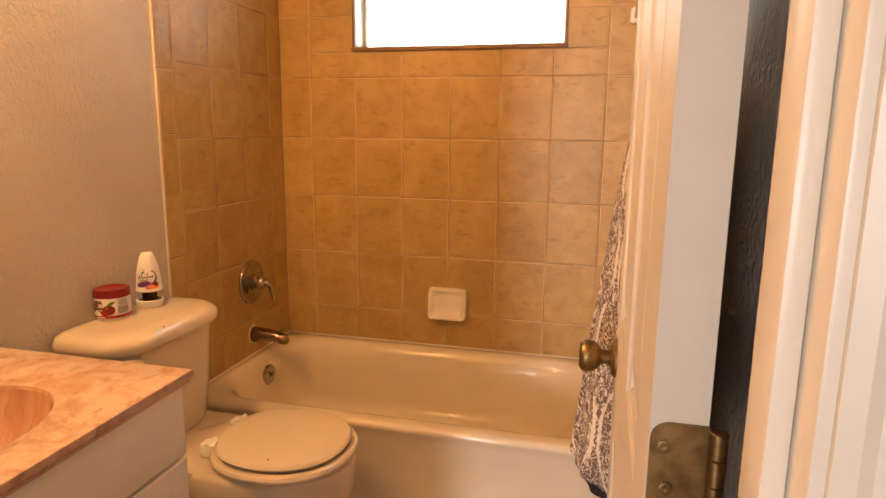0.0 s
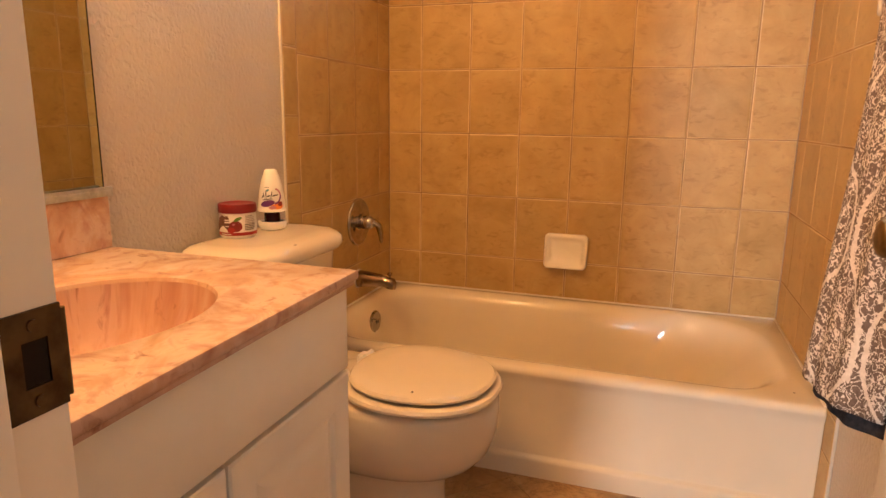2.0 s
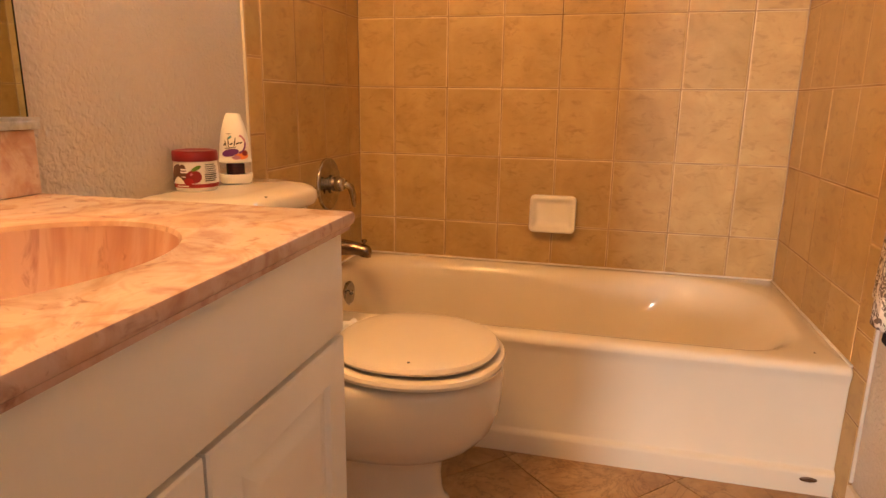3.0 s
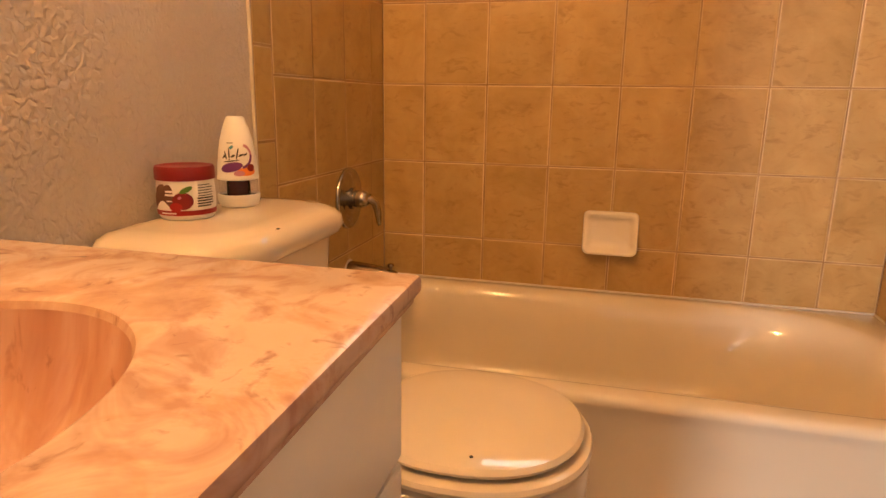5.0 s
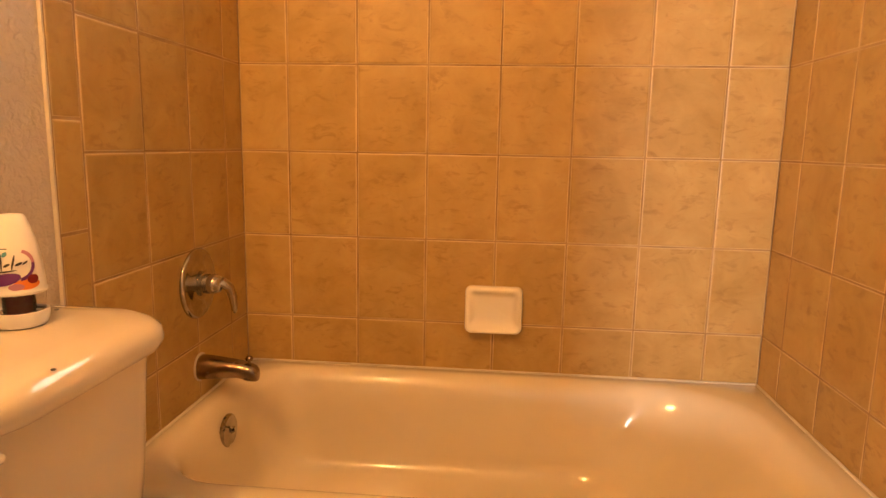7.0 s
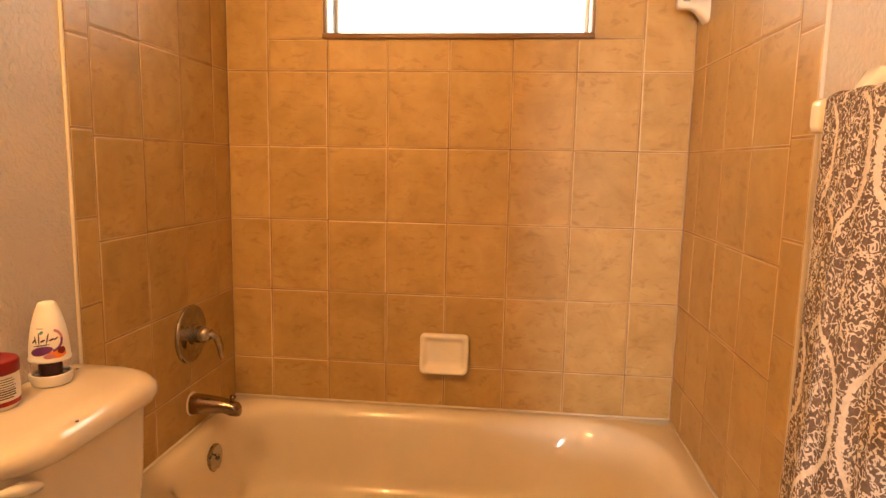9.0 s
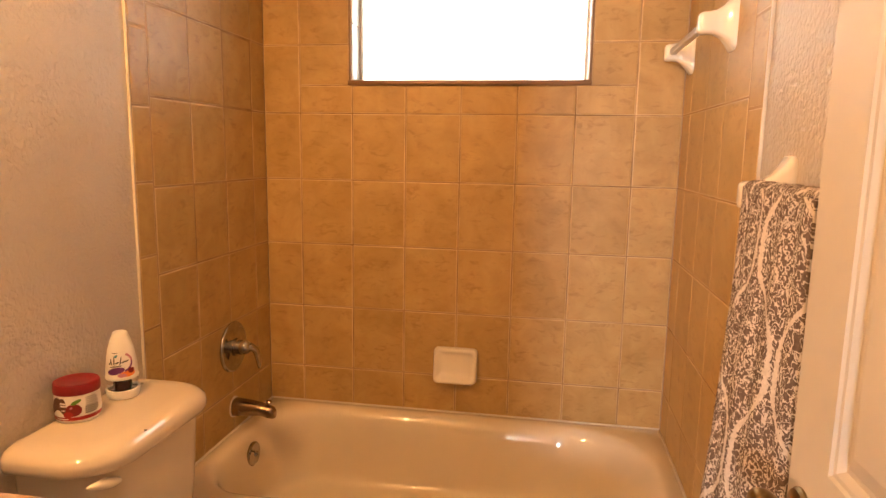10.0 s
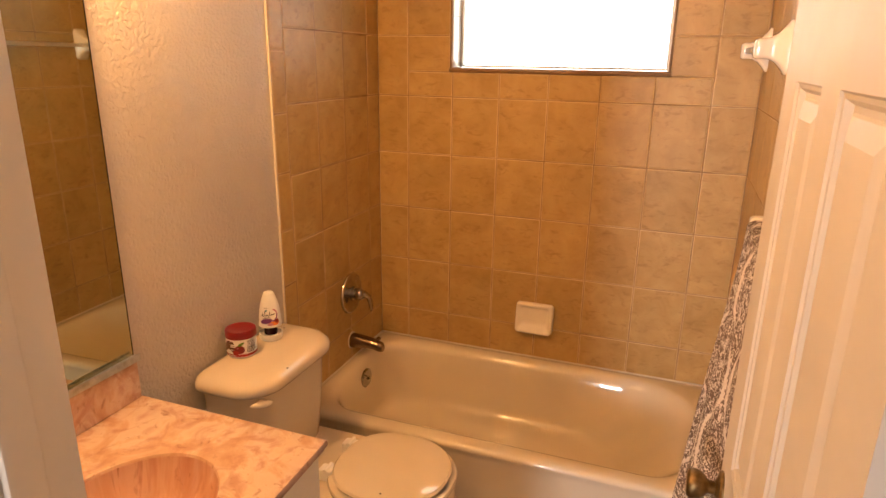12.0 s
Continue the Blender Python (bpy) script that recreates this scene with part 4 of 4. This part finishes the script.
def air_freshener(x, y):
    f = thing("air_freshener", "white cone air freshener raised off its dark gel", "air freshener")
    f.location, f.scale = (x, y, LID_Z), (0.97, 0.97, 0.955)
    face = math.atan2(-1.95 - y, 0.72 - x)
    part("base", lathe(bmesh.new(), [(0.030, 0.0), (0.035, 0.002), (0.038, 0.010), (0.0395, 0.020), (0.039, 0.024), (0.034, 0.024), (0.033, 0.020), (0.0, 0.020)], n=40), WHITE, f)
    part("gel", lathe(bmesh.new(), [(0.019, 0.0205), (0.0205, 0.024), (0.0205, 0.055), (0.018, 0.062), (0.0, 0.063)], n=28), GEL, f, "dark gel core")
    part("collar", lathe(bmesh.new(), [(0.0335, 0.021), (0.0345, 0.024), (0.036, 0.050), (0.0355, 0.0535), (0.034, 0.0535), (0.0335, 0.050)], n=40), CLEAR, f, "clear plastic collar").visible_shadow = False
    prof = [(0.0375, 0.0525), (0.0385, 0.054), (0.0385, 0.058), (0.0370, 0.060), (0.0365, 0.075), (0.0340, 0.10), (0.0300, 0.125), (0.0240, 0.148), (0.0185, 0.163), (0.0170, 0.168), (0.013, 0.171), (0.010, 0.168), (0.0, 0.166)]
    part("cone", lathe(bmesh.new(), prof, n=48), WHITE, f, angle=50)

    def rad(z):
        for (ra, za), (rb, zb) in zip(prof, prof[1:]):
            if za <= z <= zb:
                return ra + (rb - ra) * (z - za) / max(zb - za, 1e-6)
        return 0.02

    def lay(name, mat, pts, label="", lift=0.0008):
        bm = bmesh.new()
        wrap(bm, rad, face, 0, pts, lift)
        part(name, bm, mat, f, label)

    lay("label_flowers", ORANGE, oval_pts(0.016, 0.069, 0.018, 0.008), "orange flowers on the label")
    lay("label_flowers", PINK, oval_pts(0.002, 0.066, 0.010, 0.005), "mauve flowers on the label", 0.0010)
    lay("label_flowers", RED, oval_pts(0.024, 0.076, 0.008, 0.007), "red flowers on the label", 0.0011)
    lay("label_patch", PURPLE, oval_pts(-0.012, 0.0775, 0.021, 0.0088, 20, 0.22), "purple label patch", 0.0010)
    # the swoosh up the side and the lettering's stroke
    arc = [(0.004 + 0.024 * math.sin(q), 0.098 - 0.024 * math.cos(q)) for q in [0.2 + 2.6 * i / 14 for i in range(15)]]
    inner = [(0.004 + 0.019 * math.sin(q), 0.098 - 0.019 * math.cos(q)) for q in [0.2 + 2.6 * i / 14 for i in range(15)]]
    for a, b, c, d in zip(arc, arc[1:], inner[1:], inner):
        lay("label_swoosh", PINK if a[1] > 0.1 else PURPLE, [a, b, c, d], "", 0.0010)
    for u, v, ru, rv, tilt in ((-0.022, 0.098, 0.0045, 0.0012, 0.9), (-0.019, 0.1, 0.0012, 0.006, 0.2), (-0.013, 0.102, 0.0011, 0.009, 0.0), (-0.007, 0.099, 0.004, 0.0013, 0.5), (0.000, 0.102, 0.0011, 0.008, -0.2), (0.006, 0.100, 0.0045, 0.0013, 0.4), (0.013, 0.101, 0.0035, 0.0011, 0.6), (-0.010, 0.0915, 0.013, 0.0008, 0.12)):
        lay("label_stroke", INK, oval_pts(u * 1.12, 0.1005 + (v - 0.1005) * 1.25, ru * 1.2, rv * 1.45, 12, tilt), "", 0.0012)
    lay("label_drop", TEAL, oval_pts(-0.010, 0.1145, 0.0045, 0.0028, 12, 0.8), "teal droplet on the label", 0.0010)
    lay("print_line", INK, rect_pts(-0.018, -0.006, 0.122, 0.1232), "", 0.0010)


air_freshener(0.068, -0.975)

# ---------------------------------------------------------------- the door


def door():
    d = tagged(new("door_1"), "white six-panel door standing open against the wall", "door", kind="structure")
    x0, x1 = 1.405, 1.440
    y_near, y_far = -2.141, -1.450
    z0, z1 = 0.012, 2.03
    ys = [0.0, 0.106, 0.304, 0.397, 0.584, 0.691]
    zs = [z0, 0.235, 0.785, 0.972, 1.604, 1.712, 1.915, z1]
    bm = bmesh.new()

    def face_side(x, s):
        """One side of the leaf: stiles and rails flat, panels sunk and raised."""
        for i in range(5):
            for k in range(7):
                a, b, c, e = y_near + ys[i], y_near + ys[i + 1], zs[k], zs[k + 1]

                def ring(g, depth):
                    return [Vector((x - s * depth, y, z)) for y, z in ((a + g, c + g), (b - g, c + g), (b - g, e - g), (a + g, e - g))]
                if i in (1, 3) and k in (1, 3, 5):
                    loft(bm, [ring(0, 0), ring(0.003, 0.0035), ring(0.008, 0.0045), ring(0.014, 0.0125), ring(0.021, 0.0125), ring(0.024, 0.0095), ring(0.046, 0.0025), ring(0.049, 0.0025)], cap_start=False)
                else:
                    bm.faces.new([bm.verts.new(p) for p in ring(0, 0)])

    face_side(x0, -1)
    face_side(x1, 1)
    bmesh.ops.remove_doubles(bm, verts=bm.verts, dist=1e-5)
    for q in (((x0, y_near, z0), (x1, y_near, z0), (x1, y_near, z1), (x0, y_near, z1)), ((x0, y_far, z0), (x1, y_far, z0), (x1, y_far, z1), (x0, y_far, z1)), ((x0, y_near, z1), (x1, y_near, z1), (x1, y_far, z1), (x0, y_far, z1)), ((x0, y_near, z0), (x1, y_near, z0), (x1, y_far, z0), (x0, y_far, z0))):
        bm.faces.new([bm.verts.new(p) for p in q])
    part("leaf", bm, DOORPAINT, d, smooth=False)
    ky, kz = y_far - 0.048, 0.890
    for s, xf in (("-x", x0), ("x", x1)):
        k = part("door_knob", lathe(bmesh.new(), [(0.012, 0.0), (0.012, 0.022), (0.014, 0.026), (0.020, 0.030), (0.0255, 0.038), (0.0275, 0.047), (0.0265, 0.055), (0.021, 0.060), (0.014, 0.061), (0.0, 0.0605)] if s == "-x" else [(0.012, 0), (0.012, 0.012), (0.02, 0.018), (0.024, 0.026), (0.018, 0.034), (0.0, 0.035)], (xf, ky, kz), s, 32), BRASS, d, "antique brass door knob", angle=50)
        part("rose", lathe(bmesh.new(), [(0.033, 0.0), (0.033, 0.003), (0.030, 0.007), (0.018, 0.010), (0.014, 0.013), (0.0, 0.013)], (xf, ky, kz), s, 32), BRASS, k)
    part("latch_plate", box(bmesh.new(), x0 + 0.005, x1 - 0.005, y_far - 0.0002, y_far + 0.002, kz - 0.028, kz + 0.028, 0.0008), BRASS, d, "brass latch plate")
    for hz in (0.24, 1.035, 1.80):
        bm = bmesh.new()
        rings = [[Vector((x0 + 0.0005 + p.x, y_near - q, hz - 0.0445 + p.y)) for p in rrect(0, 0.0345, 0, 0.089, (0.001, 0.012, 0.012, 0.001), 0, 6)] for q in (0.0, 0.0022)]
        loft(bm, rings)
        for sx, sz in ((0.009, 0.016), (0.012, 0.0445), (0.009, 0.073)):
            lathe(bm, [(0.0042, 0.0), (0.0042, 0.0012), (0.002, 0.0016), (0, 0.001)], (x0 + sx, y_near - 0.0022, hz - 0.0445 + sz), "-y", 12)
        h = part("hinge", bm, BRASS, d, "tarnished brass hinge with rounded corners")
        for k in range(5):
            part("knuckle", lathe(bmesh.new(), [(0.0052, 0.0), (0.0058, 0.0006), (0.0058, 0.0168), (0.0052, 0.0174)], (x1 + 0.005, y_near - 0.006, hz - 0.0445 + 0.0178 * k), "z", 16), BRASS, h)
        part("jamb_leaf", box(bmesh.new(), JAMB_R - 0.0022, JAMB_R - 0.0002, DOOR_Y - 0.036, DOOR_Y - 0.003, hz - 0.0445, hz + 0.0445, 0.0006), BRASS, h)
    return d


door()


def strike_plate():
    s = thing("strike_plate", "dark tarnished strike plate on the door jamb", "strike plate")
    y0, y1, z0, z1 = DOOR_Y - 0.040, DOOR_Y + 0.001, 0.862, 0.926
    x = JAMB_L
    bm = bmesh.new()
    hole = [Vector((x + 0.0022, a, b)) for a, b in ((-2.214, 0.880), (-2.197, 0.880), (-2.197, 0.908), (-2.214, 0.908))]
    outer_f = [Vector((x + 0.0022, a, b)) for a, b in ((y0, z0), (y1, z0), (y1, z1), (y0, z1))]
    outer_b = [Vector((x + 0.0002, a, b)) for a, b in ((y0, z0), (y1, z0), (y1, z1), (y0, z1))]
    hole_b = [v - Vector((0.006, 0, 0)) for v in hole]
    loft(bm, [outer_b, outer_f, hole, hole_b], cap_start=False, cap_end=False)
    # lip rounded over the jamb's edge
    tube(bm, [(x - 0.001, y1 + 0.002, z0 + 0.004), (x - 0.001, y1 + 0.002, z1 - 0.004)], 0.003, 12)
    part("plate", bm, DARKBRASS, s)
    # the jamb isn't cut: a black sheet paints the darkness inside the hole
    part("latch_hole_shade", box(bmesh.new(), x + 0.0003, x + 0.0006, -2.216, -2.195, 0.878, 0.910), BLACK, s, "black sheet for the shade in the latch hole")
    for z in (0.871, 0.917):
        part("screw", lathe(bmesh.new(), [(0.0038, 0.0), (0.0036, 0.001), (0.001, 0.0005), (0, 0.0005)], (x + 0.0022, -2.206, z), "x", 12), DARKBRASS, s)


strike_plate()

# ---------------------------------------------------------------- tiles
TW, TH, GAP = 0.2027, 0.2463, 0.003
COLS_N = [0.0] + [0.142 + TW * i for i in range(7)] + [W]
ROWS_Z = [RIM - 0.004] + [0.485 + TH * i for i in range(8)]
ROWS_Z[-1] = min(ROWS_Z[-1], 2.21)
COLS_W = [0.0, -0.108, -0.309, -0.509, -0.708]
COLS_E = [0.0, -0.125, -0.331, -0.534, -0.736]
tile_meshes = {}


def tile_mesh(w, h, t=0.0078, e=0.0055):
    """A tile w by h, its face towards -y, with eased edges; its corner at the origin."""
    key = (round(w, 4), round(h, 4))
    if key not in tile_meshes:
        bm = bmesh.new()
        rings = [[Vector((a, y, b)) for a, b in ((g, g), (w - g, g), (w - g, h - g), (g, h - g))] for g, y in ((0, 0), (0, -t + 0.0026), (0.0008, -t + 0.0012), (0.0030, -t + 0.0004), (e, -t))]
        loft(bm, rings)
        for f in bm.faces:
            if all(min(v.co.x, w - v.co.x, v.co.z, h - v.co.z) < 0.0031 for v in f.verts) and any(v.co.y < -t + 0.002 for v in f.verts):
                f.material_index = 1
        bmesh.ops.recalc_face_normals(bm, faces=bm.faces)
        me = bpy.data.meshes.new("tile")
        bm.to_mesh(me)
        bm.free()
        me.materials.append(TILE)
        me.materials.append(TILE_EDGE)
        tile_meshes[key] = me
    return tile_meshes[key]


def lay_tile(parent, m, w, h):
    ob = new("tile", tile_mesh(w, h))
    ob.parent = parent
    wob = Euler((random.gauss(0, 0.0007), 0, random.gauss(0, 0.0007))).to_matrix().to_4x4()
    ob.matrix_basis = m @ Matrix.Translation((0, random.gauss(0, 0.00025), 0)) @ wob


def tile_wall(parent, place, spans, rows, skip=None):
    for a, b in spans:
        for c, e in zip(rows, rows[1:]):
            for lo, hi, zl, zh in (skip(a, b, c, e) if skip else [(a, b, c, e)]):
                if hi - lo > 0.012 and zh - zl > 0.012:
                    lay_tile(parent, place(lo + GAP / 2, hi - GAP / 2, zl + GAP / 2), round(hi - lo - GAP, 4), round(zh - zl - GAP, 4))


def around_window(a, b, c, e):
    x0, x1, z0 = WIN[0] - 0.004, WIN[1] + 0.004, WIN[2] - 0.018
    if e <= z0 or b <= x0 or a >= x1 or c >= WIN[3]:
        return [(a, b, c, e)]
    out = []
    if c < z0:
        out.append((max(a, x0), min(b, x1), c, z0) if (a >= x0 and b <= x1) else (a, b, c, z0))
        c = z0
    if a < x0:
        out.append((a, x0, c, e))
    if b > x1:
        out.append((x1, b, c, e))
    return out


pairs = lambda q: list(zip(q, q[1:]))
tile_wall(wall_north, lambda lo, hi, z: Matrix.Translation((lo, 0.0078, z)), pairs(COLS_N), ROWS_Z, around_window)
west_place = lambda lo, hi, z: Matrix.Translation((-0.0078, lo, z)) @ Matrix.Rotation(radians(90), 4, "Z")
east_place = lambda lo, hi, z: Matrix.Translation((W + 0.0078, hi, z)) @ Matrix.Rotation(radians(-90), 4, "Z")
flip = lambda q: [(b, a) for a, b in zip(q, q[1:])]
tile_wall(wall_west, west_place, flip(COLS_W), ROWS_Z)
tile_wall(wall_east, east_place, flip(COLS_E), ROWS_Z)
# edge columns of shorter trim tiles
TRIM_Z = [0.002] + [round(1.037 + TW * i, 4) for i in range(-5, 6)] + [2.21]
for parent, place, span in ((wall_west, west_place, (-0.786, -0.708)), (wall_east, east_place, (-0.836, -0.736))):
    low = TUB_FRONT + 0.05
    tile_wall(parent, place, [span], [RIM - 0.004] + [z for z in TRIM_Z if z > RIM + 0.03])
    tile_wall(parent, place, [(span[0], low)], [z for z in TRIM_Z if z < RIM - 0.05] + [RIM - 0.004])
# grout beds behind the tiles
gw = bmesh.new()
gx0, gx1, gz = WIN[0], WIN[1], WIN[2] - 0.006
box(gw, 0.0, gx0, 0.0013, 0.0079, RIM - 0.02, 2.21)
box(gw, gx1, W, 0.0013, 0.0079, RIM - 0.02, 2.21)
box(gw, gx0, gx1, 0.0013, 0.0079, RIM - 0.02, gz)
box(gw, gx0, gx1, 0.0013, 0.0079, WIN[3], 2.21)
part("grout", gw, GROUT, wall_north, smooth=False)
gb = bmesh.new()
box(gb, -0.0079, -0.0013, -0.785, 0.002, RIM - 0.02, 2.21)
box(gb, -0.0079, -0.0013, -0.785, TUB_FRONT + 0.05, 0.0, RIM - 0.02)
part("grout", gb, GROUT, wall_west, smooth=False)
gb = bmesh.new()
box(gb, W + 0.0013, W + 0.0079, -0.835, 0.002, RIM - 0.02, 2.21)
box(gb, W + 0.0013, W + 0.0079, -0.835, TUB_FRONT + 0.05, 0.0, RIM - 0.02)
part("grout", gb, GROUT, wall_east, smooth=False)
# pale caulked edge where the tiles end
for name, parent, lo, hi in (("edge_strip", wall_west, (-0.0079, -0.7915, 0.09), (-0.0004, -0.7862, 2.21)), ("edge_strip", wall_east, (W + 0.0004, -0.8415, 0.09), (W + 0.0079, -0.8362, 2.21))):
    part(name, box(bmesh.new(), lo[0], hi[0], lo[1], hi[1], lo[2], hi[2], 0.0015), CAULK, parent, "pale caulked tile edge")

# floor tiles laid on the diagonal
F = 0.305
fm = bmesh.new()
rings = [[Vector((a, b, z)) for a, b in ((g, g), (F - 0.003 - g, g), (F - 0.003 - g, F - 0.003 - g), (g, F - 0.003 - g))] for g, z in ((0, -0.003), (0, -0.0012), (0.0015, 0.0))]
loft(fm, rings)
bmesh.ops.recalc_face_normals(fm, faces=fm.faces)
floor_me = bpy.data.meshes.new("floor_tile")
fm.to_mesh(floor_me)
fm.free()
floor_me.materials.append(FLOOR)
turn = Matrix.Translation((0.72, -0.79, 0)) @ Matrix.Rotation(radians(45), 4, "Z")
for i in range(-20, 20):
    for k in range(-20, 20):
        m = turn @ Matrix.Translation((i * F, k * F, 0))
        c = m @ Vector((F / 2, F / 2, 0))
        if (-0.15 < c.x < W + 0.15 and -2.3 < c.y < -0.35) or (-1.0 < c.x < 2.8 and -5.3 < c.y <= -2.3):
            reach = [(m @ v.co).x for v in floor_me.vertices]
            if c.y > -2.05 and (min(reach) < -0.006 or max(reach) > W + 0.006):
                # cut where the side walls stand
                cut = bmesh.new()
                cut.from_mesh(floor_me)
                cut.transform(m)
                for at, way in ((-0.006, -1), (W + 0.006, 1)):
                    bmesh.ops.bisect_plane(cut, geom=cut.verts[:] + cut.edges[:] + cut.faces[:], plane_co=(at, 0, 0), plane_no=(way, 0, 0), clear_outer=True)
                if cut.faces:
                    part("floor_tile", cut, FLOOR, floor, smooth=False, fix=False)
                else:
                    cut.free()
                continue
            ob = new("floor_tile", floor_me)
            ob.parent = floor
            ob.matrix_basis = m
